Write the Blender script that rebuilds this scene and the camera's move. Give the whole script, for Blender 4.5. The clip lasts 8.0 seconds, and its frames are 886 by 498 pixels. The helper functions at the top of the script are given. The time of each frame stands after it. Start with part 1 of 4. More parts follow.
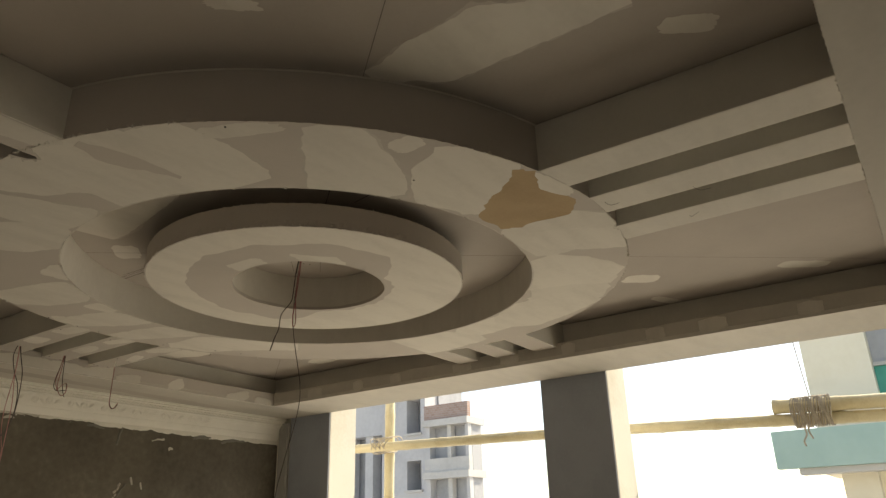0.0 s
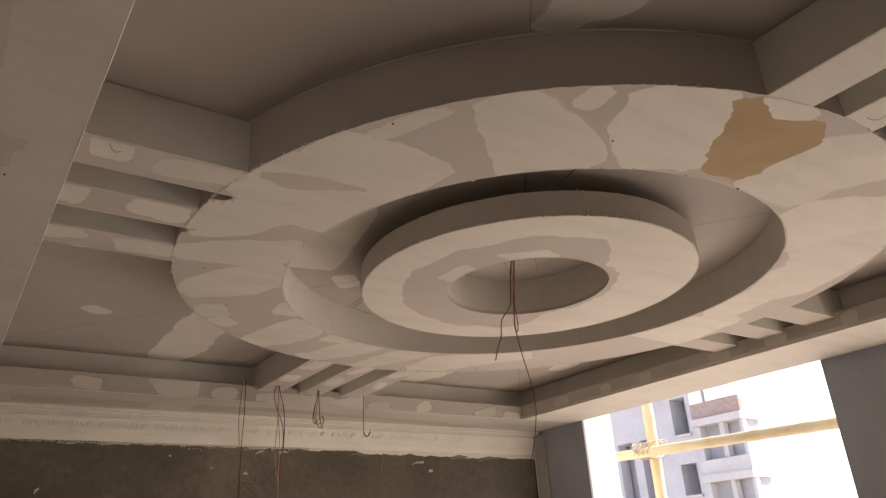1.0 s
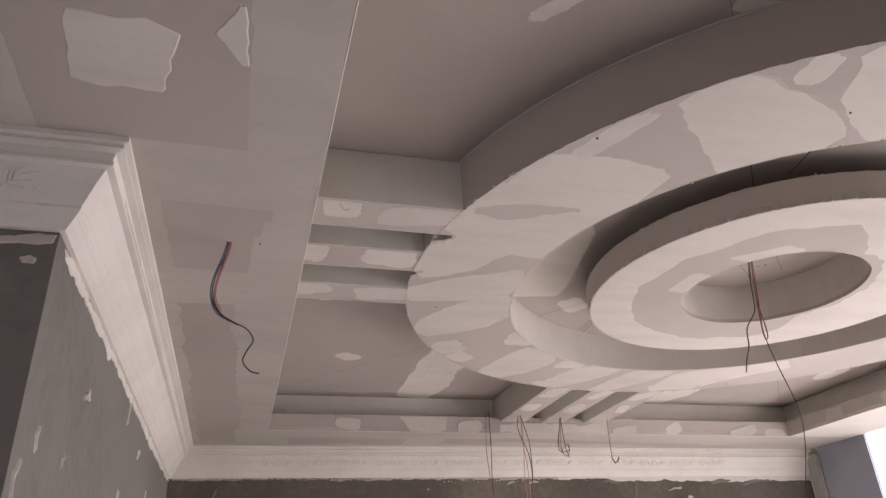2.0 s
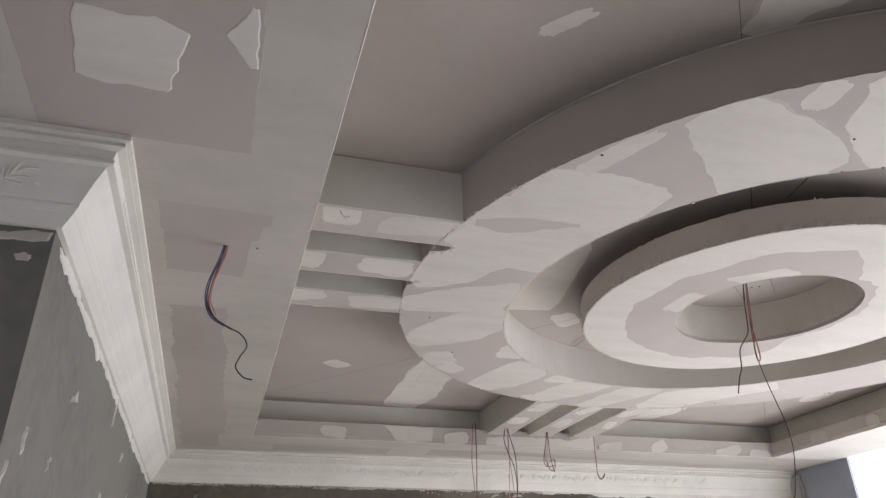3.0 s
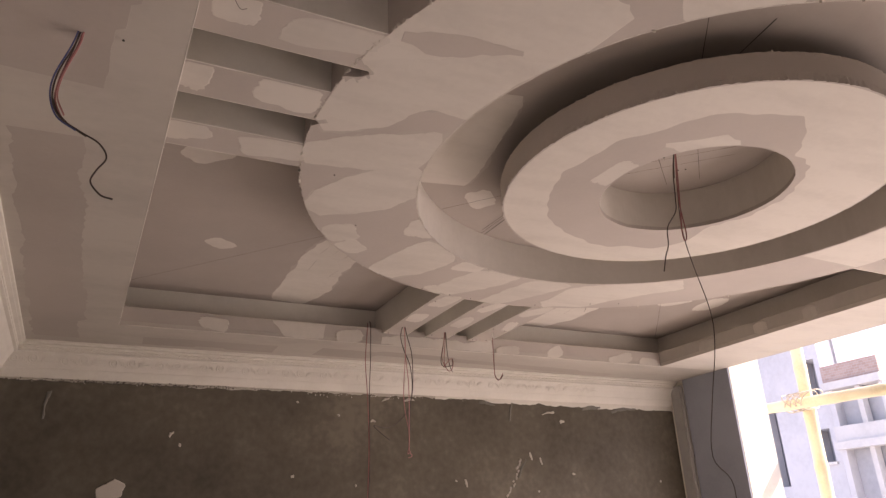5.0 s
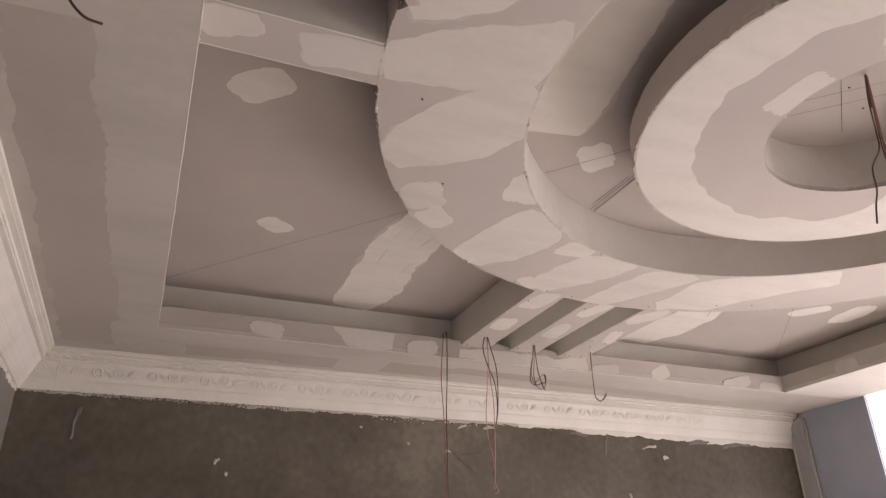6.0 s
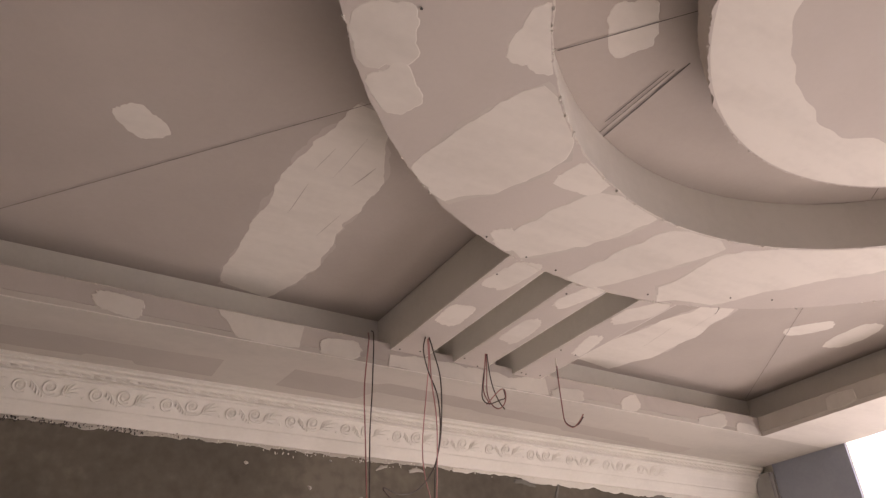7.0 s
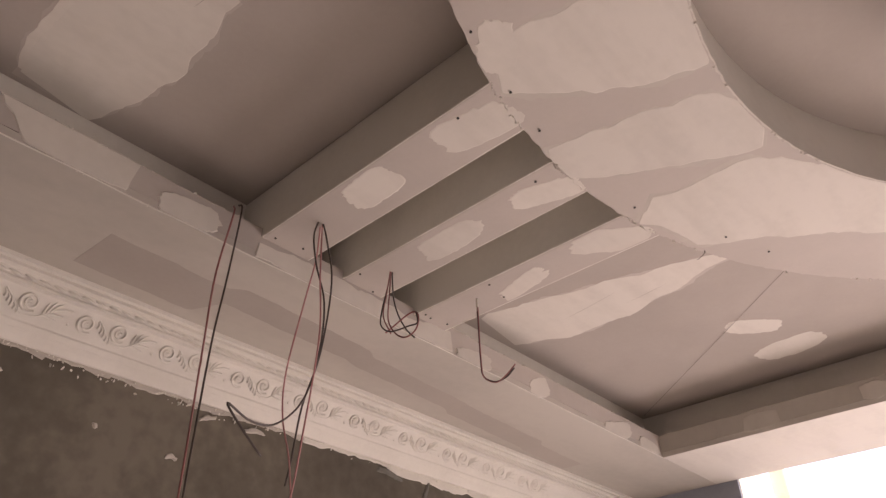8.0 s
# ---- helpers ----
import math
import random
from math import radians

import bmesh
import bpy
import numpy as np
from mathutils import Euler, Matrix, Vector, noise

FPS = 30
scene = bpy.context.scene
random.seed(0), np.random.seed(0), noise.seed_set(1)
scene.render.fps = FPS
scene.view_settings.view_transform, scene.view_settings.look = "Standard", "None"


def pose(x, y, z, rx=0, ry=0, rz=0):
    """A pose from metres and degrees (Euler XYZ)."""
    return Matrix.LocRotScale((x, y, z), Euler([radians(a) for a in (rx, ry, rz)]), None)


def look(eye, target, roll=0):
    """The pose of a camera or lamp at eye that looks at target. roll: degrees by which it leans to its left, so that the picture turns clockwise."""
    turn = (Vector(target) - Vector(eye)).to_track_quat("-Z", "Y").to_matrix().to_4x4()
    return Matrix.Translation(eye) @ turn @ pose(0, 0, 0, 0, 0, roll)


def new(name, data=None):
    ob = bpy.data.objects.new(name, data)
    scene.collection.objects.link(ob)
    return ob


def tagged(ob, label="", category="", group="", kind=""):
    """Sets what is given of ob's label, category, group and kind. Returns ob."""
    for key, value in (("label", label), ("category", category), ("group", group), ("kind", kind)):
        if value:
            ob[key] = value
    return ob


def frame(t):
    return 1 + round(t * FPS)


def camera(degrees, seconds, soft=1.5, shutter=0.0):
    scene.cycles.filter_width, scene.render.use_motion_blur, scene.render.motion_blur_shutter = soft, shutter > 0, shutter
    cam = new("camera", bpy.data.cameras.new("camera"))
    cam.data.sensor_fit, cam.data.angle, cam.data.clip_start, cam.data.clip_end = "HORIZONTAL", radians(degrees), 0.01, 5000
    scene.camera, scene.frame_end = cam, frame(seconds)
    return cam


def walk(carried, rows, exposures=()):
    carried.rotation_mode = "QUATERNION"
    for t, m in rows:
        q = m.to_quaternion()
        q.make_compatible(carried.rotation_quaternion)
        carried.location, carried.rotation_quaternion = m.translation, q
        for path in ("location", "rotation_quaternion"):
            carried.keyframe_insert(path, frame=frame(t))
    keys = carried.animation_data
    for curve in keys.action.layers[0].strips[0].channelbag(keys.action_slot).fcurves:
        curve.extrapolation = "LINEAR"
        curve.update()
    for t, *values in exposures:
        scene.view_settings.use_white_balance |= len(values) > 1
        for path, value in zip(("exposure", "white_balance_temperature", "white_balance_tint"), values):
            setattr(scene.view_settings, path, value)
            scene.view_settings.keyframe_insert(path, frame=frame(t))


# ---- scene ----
LENS = 63.99
cam = camera(LENS, 8.0, soft=1.35)
PATH = [
    (0.0, pose(-1.9369, -1.9626, 1.6719, 111.828, 1.513, -55.357)),
    (0.3, pose(-1.8426, -1.9308, 1.6692, 114.112, 1.777, -50.559)),
    (0.5, pose(-1.7941, -1.8819, 1.6925, 114.221, 3.478, -46.242)),
    (1.0, pose(-1.7132, -1.8498, 1.7003, 113.513, 3.418, -34.353)),
    (1.3, pose(-1.6954, -1.8608, 1.7000, 114.580, 3.219, -26.218)),
    (1.5, pose(-1.6851, -1.8614, 1.6917, 114.696, 3.322, -22.031)),
    (1.8, pose(-1.6995, -1.8520, 1.6968, 116.422, 3.043, -16.252)),
    (2.0, pose(-1.7038, -1.8471, 1.6945, 116.752, 2.674, -15.006)),
    (2.2, pose(-1.7054, -1.8427, 1.6945, 117.492, 1.975, -13.860)),
    (3.3, pose(-1.7345, -1.8199, 1.7093, 117.006, 1.717, -19.270)),
    (3.5, pose(-1.7319, -1.8089, 1.6996, 114.208, 2.066, -21.114)),
    (4.0, pose(-1.7518, -1.7710, 1.6770, 110.957, 2.231, -24.654)),
    (4.2, pose(-1.7643, -1.7437, 1.6842, 109.533, 1.906, -26.584)),
    (5.3, pose(-1.6416, -1.3254, 1.6040, 112.715, 2.508, -25.557)),
    (5.5, pose(-1.6273, -1.2211, 1.6250, 113.174, 2.552, -22.070)),
    (6.0, pose(-1.5643, -0.8885, 1.6217, 115.561, 0.947, -22.257)),
    (6.5, pose(-1.5127, -0.4235, 1.6682, 115.767, 2.517, -27.191)),
    (6.7, pose(-1.4759, -0.2862, 1.6499, 117.096, 3.504, -28.857)),
    (7.0, pose(-1.3454, -0.0617, 1.6310, 121.700, 2.351, -31.093)),
    (7.3, pose(-1.1839, 0.2099, 1.6773, 124.875, -1.266, -34.200)),
    (7.5, pose(-1.1088, 0.3672, 1.6550, 124.100, -2.582, -36.883)),
    (7.8, pose(-1.0379, 0.5529, 1.6316, 123.962, -0.238, -43.566)),
    (8.0, pose(-1.0320, 0.6849, 1.6233, 125.016, 0.544, -47.481)),
]
# seconds, stops, kelvin, tint
EXPOSURES = [
    (0, 0.53, 7300, 9),
    (0.5, 0.76, 7300, 16),
    (1, 1.15, 7000, 26),
    (1.5, 1.45, 7000, 32),
    (2, 1.87, 5850, 28),
    (2.2, 1.95, 5600, 20),
    (3.3, 1.97, 5400, 18),
    (3.5, 1.84, 5500, 18),
    (4, 1.68, 6550, 36),
    (4.2, 1.65, 6650, 36),
    (5.3, 1.40, 6800, 33),
    (5.5, 1.55, 6850, 33),
    (6, 1.86, 6100, 30),
    (6.5, 1.84, 6100, 30),
    (7, 1.69, 6400, 32),
    (7.5, 1.65, 6350, 33),
    (8, 1.54, 6550, 35),
]
walk(cam, PATH, EXPOSURES)

# ---- daylight ----
world = bpy.data.worlds.new("sky")
scene.world = world
world.use_nodes = True
wn = world.node_tree.nodes
wl = world.node_tree.links
sky = wn.new("ShaderNodeTexSky")
sky.sky_type = "NISHITA"
sky.sun_disc = False
sky.sun_elevation = radians(41)
sky.sun_rotation = radians(115)
sky.air_density, sky.dust_density = 1.0, 1.2
haze = wn.new("ShaderNodeHueSaturation")
haze.inputs["Saturation"].default_value = 0.8
wl.new(sky.outputs["Color"], haze.inputs["Color"])
wl.new(haze.outputs["Color"], wn["Background"].inputs["Color"])
wn["Background"].inputs["Strength"].default_value = 0.18

sun = new("sun", bpy.data.lights.new("sun", "SUN"))
sun.data.energy, sun.data.angle, sun.data.color = 5.0, radians(0.6), (1.0, 0.92, 0.79)
sun.matrix_world = look((13, -6.0, 12.6), (0, 0, 0))

# unseen fill lamps added low in both window openings, for light off the yard
for y0, y1 in ((0.05, 1.78), (-2.23, -0.425)):
    lamp = new("window_fill", bpy.data.lights.new("window_fill", "AREA"))
    lamp.data.shape, lamp.data.size, lamp.data.size_y = "RECTANGLE", 1.14, y1 - y0
    lamp.data.energy, lamp.data.color = 8.5, (1.0, 0.937, 0.785)
    lamp.matrix_world = pose(2.30, (y0 + y1) / 2, 1.06, 0, 90, 0)

# ---- measures of the room ----
Z_TOP = 2.75      # recessed panels
Z_RING = 2.60     # underside of ring, disc and beams
Z_EDGE = 2.537    # underside of the border
Z_LIP = 2.624     # top of the border's upstand
TRAY_W, TRAY_E, TRAY_S, TRAY_N = -1.584, 1.572, -1.95, 1.896
SETBACK = 0.10
WALL_W, WALL_E, WALL_N, WALL_S = -2.077, 2.05, 2.362, -2.90
TURN_Y = -0.49    # where the west wall turns the corner
FAR_W = -5.2
R_OUT, R_IN, R_DISC, R_HOLE = 1.25, 0.896, 0.618, 0.30


# ---- materials ----
def base_material(name, rough=0.8, metal=0.0):
    m = bpy.data.materials.new(name)
    m.use_nodes = True
    bsdf = m.node_tree.nodes["Principled BSDF"]
    bsdf.inputs["Roughness"].default_value = rough
    bsdf.inputs["Metallic"].default_value = metal
    return m, m.node_tree.nodes, m.node_tree.links, bsdf


def mottled(name, low, high, scale=3.0, fine=60.0, rough=0.85, bump=0.15, fine_amount=0.25, relief=0.002, detail=6.0, third=None, vary=0.0, stretch=0.0):
    """Two-scale mottled surface: broad stains between two colours, fine grain and a little relief."""
    m, n, l, bsdf = base_material(name, rough)
    co = n.new("ShaderNodeTexCoord")
    broad = n.new("ShaderNodeTexNoise")
    broad.inputs["Scale"].default_value, broad.inputs["Detail"].default_value = scale, detail
    broad.inputs["Roughness"].default_value = 0.6
    grain = n.new("ShaderNodeTexNoise")
    grain.inputs["Scale"].default_value, grain.inputs["Detail"].default_value = fine, 4.0
    mix = n.new("ShaderNodeMath")
    mix.operation = "MULTIPLY_ADD"
    mix.inputs[1].default_value = fine_amount
    ramp = n.new("ShaderNodeValToRGB")
    ramp.color_ramp.elements[0].position, ramp.color_ramp.elements[1].position = 0.40, 0.72
    ramp.color_ramp.elements[0].color, ramp.color_ramp.elements[1].color = (*low, 1), (*high, 1)
    if third:
        e = ramp.color_ramp.elements.new(0.86)
        e.color = (*third, 1)
    bp = n.new("ShaderNodeBump")
    bp.inputs["Strength"].default_value, bp.inputs["Distance"].default_value = bump, relief
    if stretch:
        # trowel strokes: the broad pattern is drawn out along one slanting way
        mp = n.new("ShaderNodeMapping")
        mp.inputs["Rotation"].default_value = (0, 0, radians(38))
        mp.inputs["Scale"].default_value = (1.0, stretch, 1.0)
        l.new(co.outputs["Object"], mp.inputs["Vector"])
        l.new(mp.outputs["Vector"], broad.inputs["Vector"])
    else:
        l.new(co.outputs["Object"], broad.inputs["Vector"])
    l.new(co.outputs["Object"], grain.inputs["Vector"])
    l.new(grain.outputs["Fac"], mix.inputs[0])
    l.new(broad.outputs["Fac"], mix.inputs[2])
    l.new(mix.outputs[0], ramp.inputs["Fac"])
    if vary:
        info = n.new("ShaderNodeObjectInfo")
        tone = n.new("ShaderNodeMapRange")
        tone.inputs["To Min"].default_value, tone.inputs["To Max"].default_value = 1.0 - vary, 1.0 + vary * 0.4
        hsv = n.new("ShaderNodeHueSaturation")
        l.new(info.outputs["Random"], tone.inputs["Value"])
        l.new(tone.outputs["Result"], hsv.inputs["Value"])
        l.new(ramp.outputs["Color"], hsv.inputs["Color"])
        l.new(hsv.outputs["Color"], bsdf.inputs["Base Color"])
    else:
        l.new(ramp.outputs["Color"], bsdf.inputs["Base Color"])
    l.new(mix.outputs[0], bp.inputs["Height"])
    l.new(bp.outputs["Normal"], bsdf.inputs["Normal"])
    return m


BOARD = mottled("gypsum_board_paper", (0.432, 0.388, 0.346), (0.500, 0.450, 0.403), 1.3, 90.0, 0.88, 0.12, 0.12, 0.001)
# darker than BOARD: shade of the recess is put into this bare board
BARE_SHADED_BOARD = mottled("bare_shaded_board", (0.373, 0.330, 0.291), (0.443, 0.394, 0.348), 1.1, 90.0, 0.88, 0.12, 0.12, 0.001)
PUTTY = mottled("joint_compound", (0.566, 0.527, 0.468), (0.632, 0.591, 0.527), 3.0, 45.0, 0.85, 0.25, 0.3, 0.0015, vary=0.07, stretch=4.0)
KRAFT = mottled("torn_brown_paper", (0.33, 0.225, 0.12), (0.40, 0.285, 0.16), 6.0, 120.0, 0.9, 0.2, 0.3, 0.001)
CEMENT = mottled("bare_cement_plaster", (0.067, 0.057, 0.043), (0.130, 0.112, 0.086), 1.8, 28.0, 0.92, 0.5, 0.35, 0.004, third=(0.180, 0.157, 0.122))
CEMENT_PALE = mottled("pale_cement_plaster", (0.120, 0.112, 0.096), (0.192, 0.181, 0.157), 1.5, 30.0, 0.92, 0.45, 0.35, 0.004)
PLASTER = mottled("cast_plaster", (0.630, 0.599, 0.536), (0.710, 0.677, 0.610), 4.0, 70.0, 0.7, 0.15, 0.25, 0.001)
THIN_SKIM = mottled("thin_skim_coat", (0.428, 0.394, 0.347), (0.500, 0.462, 0.407), 1.6, 40.0, 0.86, 0.2, 0.25, 0.0015, stretch=3.0)
# pier grey made lighter and bluer: window glare put into the colour
PIER_GREY = mottled("glare_tinted_primer", (0.28, 0.30, 0.345), (0.34, 0.36, 0.41), 2.5, 60.0, 0.8, 0.2, 0.25, 0.002)
REVEAL = mottled("limewashed_reveal", (0.62, 0.58, 0.48), (0.74, 0.71, 0.62), 2.5, 50.0, 0.85, 0.25, 0.3, 0.002)
# unseen floor; its paleness is chosen to throw light up at the boards
FLOOR = mottled("bounce_concrete_floor", (0.310, 0.290, 0.255), (0.410, 0.388, 0.345), 1.5, 30.0, 0.9, 0.4, 0.35, 0.003)
SLAB = mottled("concrete_slab", (0.26, 0.25, 0.24), (0.36, 0.35, 0.33), 1.8, 30.0, 0.9, 0.4, 0.35, 0.003)
# unseen ground, made pale so it bounces light up through the windows
EARTH = mottled("bounce_earth", (0.46, 0.43, 0.38), (0.58, 0.55, 0.50), 0.3, 6.0, 0.95, 0.5, 0.35, 0.02)
BAMBOO = mottled("bamboo", (0.64, 0.54, 0.31), (0.78, 0.69, 0.46), 6.0, 90.0, 0.55, 0.2, 0.3, 0.001)
ROPE = mottled("jute_rope", (0.38, 0.32, 0.24), (0.52, 0.46, 0.37), 30.0, 200.0, 0.95, 0.6, 0.4, 0.001)
PENCIL = mottled("pencil_and_shadow_gap", (0.05, 0.045, 0.04), (0.10, 0.09, 0.08), 20.0, 120.0, 0.9, 0.0, 0.3)
SCREW = mottled("screw_hole", (0.02, 0.018, 0.016), (0.04, 0.035, 0.03), 40.0, 200.0, 0.7, 0.0, 0.2)
WIRE_RED = mottled("red_insulation", (0.25, 0.085, 0.08), (0.34, 0.14, 0.13), 12.0, 90.0, 0.5, 0.0, 0.2)
WIRE_BLACK = mottled("black_insulation", (0.042, 0.030, 0.024), (0.078, 0.058, 0.047), 12.0, 90.0, 0.5, 0.0, 0.2)
WIRE_BLUE = mottled("blue_insulation", (0.05, 0.06, 0.16), (0.09, 0.10, 0.24), 12.0, 90.0, 0.5, 0.0, 0.2)
WIRE_PINK = mottled("pink_insulation", (0.40, 0.17, 0.17), (0.50, 0.25, 0.24), 12.0, 90.0, 0.5, 0.0, 0.2)


# ---- building helpers ----
def part(name, bm, material, parent=None, label="", smooth=False):
    """Links a bmesh as one mesh object, under a thing or on its own."""
    me = bpy.data.meshes.new(name)
    bmesh.ops.recalc_face_normals(bm, faces=bm.faces)
    bm.to_mesh(me)
    bm.free()
    me.materials.append(material)
    if smooth:
        for f in me.polygons:
            f.use_smooth = True
    ob = new(name, me)
    if parent:
        ob.parent = parent
    return tagged(ob, label)


def empty(name, label, category, group="", kind="", at=(0, 0, 0)):
    ob = new(name)
    ob.empty_display_size = 0.1
    ob.location = at
    return tagged(ob, label, category, group, kind)


def add_box(bm, x0, x1, y0, y1, z0, z1):
    r = bmesh.ops.create_cube(bm, size=1.0)
    for v in r["verts"]:
        v.co = Vector(((x0 + x1) / 2 + v.co.x * (x1 - x0), (y0 + y1) / 2 + v.co.y * (y1 - y0), (z0 + z1) / 2 + v.co.z * (z1 - z0)))
    return r["verts"]


def box(name, dims, material, parent=None, label="", bevel=0.0):
    bm = bmesh.new()
    add_box(bm, *dims)
    if bevel:
        bmesh.ops.bevel(bm, geom=list(bm.edges), offset=bevel, segments=2, affect="EDGES", profile=0.6)
    return part(name, bm, material, parent, label)


def structure(ob, label, category):
    return tagged(ob, label, category, "", "structure")


def wobble(x, y, z, amount, scale):
    return amount * noise.noise(Vector((x * scale, y * scale, z * scale + 7.3)))


def tube(name, points, radius, material, parent=None, label="", sides=6, steps=6):
    """A round cord through the points, smoothed."""
    pts = [Vector(p) for p in points]
    path = []
    for i in range(len(pts) - 1):
        a, b = pts[i], pts[i + 1]
        pa = pts[i - 1] if i else a + (a - b)
        pb = pts[i + 2] if i + 2 < len(pts) else b + (b - a)
        for k in range(steps):
            t = k / steps
            path.append(0.5 * (2 * a + (b - pa) * t + (2 * pa - 5 * a + 4 * b - pb) * t * t + (3 * a - pa - 3 * b + pb) * t ** 3))
    path.append(pts[-1])
    bm = bmesh.new()
    rings = []
    for i, c in enumerate(path):
        d = (path[min(i + 1, len(path) - 1)] - path[max(i - 1, 0)]).normalized()
        u = d.cross(Vector((0.31, 0.83, 0.47))).normalized()
        v = d.cross(u)
        r = radius(i / (len(path) - 1)) if callable(radius) else radius
        rings.append([bm.verts.new(c + r * (math.cos(k * math.tau / sides) * u + math.sin(k * math.tau / sides) * v)) for k in range(sides)])
    for a, b in zip(rings, rings[1:]):
        for k in range(sides):
            bm.faces.new((a[k], a[(k + 1) % sides], b[(k + 1) % sides], b[k]))
    bm.faces.new(rings[0])
    bm.faces.new(rings[-1])
    return part(name, bm, material, parent, label, smooth=True)


# board corners broken off where slots meet the ring: angle, half width, depth
BROKEN = ((3.300, 0.024, 0.050), (3.100, 0.010, 0.020), (4.562, 0.012, 0.032), (4.86, 0.010, 0.020))


def broken_off(a):
    """How far the ring's outer edge is broken back at an angle."""
    deep_here = 0.0
    for at, half, deep in BROKEN:
        g = abs(a % math.tau - at) / half
        if g < 1.0:
            deep_here = deep * (1.0 - g ** 3) * (0.8 + 0.5 * noise.noise(Vector((a % math.tau * 90, 1.0, 2.0))))
    return deep_here


def annulus(bm, r0, r1, z0, z1, seg=192, rough0=0.0, rough1=0.0, cx=0.0, cy=0.0, broken=False):
    """A solid ring between two radii and two heights, with slightly hand-cut edges."""
    thick = z1 - z0 > 0.04
    lip = 0.010
    if thick:
        # the sides stay true; only their rims are rough
        profile = ((r0, z0, rough0), (r1, z0, rough1), (r1, z0 + lip, 0.0), (r1, z1 - lip, 0.0), (r1, z1, rough1 * 0.5), (r0, z1, rough0 * 0.5), (r0, z1 - lip, 0.0), (r0, z0 + lip, 0.0))
    else:
        profile = ((r0, z0, rough0), (r1, z0, rough1), (r1, z1, rough1 * 0.5), (r0, z1, rough0 * 0.5))
    rows = []
    for i in range(seg):
        a = i * math.tau / seg
        c, s = math.cos(a), math.sin(a)
        ring = []
        for r, z, amt in profile:
            side = 1.0 if r == r1 else 0.0
            rr = r + wobble(c * 3, s * 3, side, max(rough0, rough1) * 0.6, 1.0) + wobble(c * 30, s * 30, z, amt * 0.6, 1.0) + wobble(c * 85, s * 85, z, amt * 0.7, 1.0)
            if side and broken:
                rr -= broken_off(a)
            zz = z if z != z1 else z + wobble(c * 25, s * 25, r, amt * 0.9, 1.0)
            ring.append(bm.verts.new((cx + rr * c, cy + rr * s, zz)))
        rows.append(ring)
    n = len(profile)
    for i in range(seg):
        a, b = rows[i], rows[(i + 1) % seg]
        for k in range(n):
            bm.faces.new((a[k], a[(k + 1) % n], b[(k + 1) % n], b[k]))


# ---- shell of the room ----
structure(box("floor", (FAR_W - 0.2, 2.4, WALL_S - 0.2, 2.6, -0.15, 0.0), FLOOR), "bare concrete floor, unseen, kept pale to bounce light", "floor")
structure(box("roof_slab", (FAR_W - 0.2, 2.36, WALL_S - 0.2, 2.6, 2.98, 3.12), SLAB), "cast concrete slab above the false ceiling", "slab")
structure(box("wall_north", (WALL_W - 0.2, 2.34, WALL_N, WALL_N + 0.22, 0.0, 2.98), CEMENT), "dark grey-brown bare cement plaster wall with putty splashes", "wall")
structure(box("wall_west", (WALL_W - 0.2, WALL_W, TURN_Y, WALL_N, 0.0, 2.98), CEMENT_PALE), "grey cement plaster wall with pale putty smears", "wall")
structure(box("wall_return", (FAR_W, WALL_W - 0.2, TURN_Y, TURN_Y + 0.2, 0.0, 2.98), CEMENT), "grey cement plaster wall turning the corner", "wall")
structure(box("wall_far", (FAR_W - 0.2, FAR_W, WALL_S, TURN_Y + 0.2, 0.0, 2.98), CEMENT_PALE), "plain grey cement plaster wall", "wall")
# the doorway is out of view, added to let in light from behind
south = structure(empty("wall_south", "plain grey cement plaster wall, unseen, with a narrow doorway added for light", "wall"), "", "")
tagged(south, kind="structure")
box("wall_panel", (FAR_W, -3.2, WALL_S - 0.2, WALL_S, 0.0, 2.98), CEMENT_PALE, south)
box("wall_panel", (-2.6, 2.048, WALL_S - 0.2, WALL_S, 0.0, 2.98), CEMENT_PALE, south)
box("lintel", (-3.2, -2.6, WALL_S - 0.2, WALL_S, 2.05, 2.98), CEMENT_PALE, south)

# window wall: three piers, low sills and a head beam; grey inner faces, pale reveals
window_wall = structure(empty("wall_east", "window wall of grey piers with pale reveals", "wall"), "", "")
tagged(window_wall, kind="structure")
for y0, y1 in ((1.80, WALL_N), (-0.405, 0.03), (WALL_S, -2.25)):
    box("pier", (WALL_E + 0.012, 2.345, y0, y1, 0.0, 2.98), REVEAL, window_wall, "pale limewashed reveal")
    box("pier_face", (WALL_E, WALL_E + 0.010, y0 + 0.003, min(y1 - 0.003, 2.21), 0.0, 2.80), PIER_GREY, window_wall, "smooth blue-grey primed face, window glare in its colour")
for y0, y1 in ((0.03, 1.80), (-2.25, -0.405)):
    box("sill", (WALL_E, 2.345, y0, y1, 0.0, 0.45), REVEAL, window_wall)
    box("head", (WALL_E, 2.345, y0, y1, 2.82, 2.98), REVEAL, window_wall)
# rough plaster fillet in the corner between back wall and pier
bm = bmesh.new()
add_box(bm, WALL_E - 0.022, WALL_E + 0.01, 2.215, 2.325, 0.0, 2.50)
bmesh.ops.bevel(bm, geom=[e for e in bm.edges if abs(e.verts[0].co.z - e.verts[1].co.z) > 1], offset=0.012, segments=3, affect="EDGES")
part("corner_fillet", bm, SLAB, window_wall, "pale cement corner strip")

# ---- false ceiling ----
ceiling_panel = structure(box("ceiling", (TRAY_W - 0.16, TRAY_E + 0.16, TRAY_S - 0.16, TRAY_N + 0.16, Z_TOP, Z_TOP + 0.05), BARE_SHADED_BOARD),
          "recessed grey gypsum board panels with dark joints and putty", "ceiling")
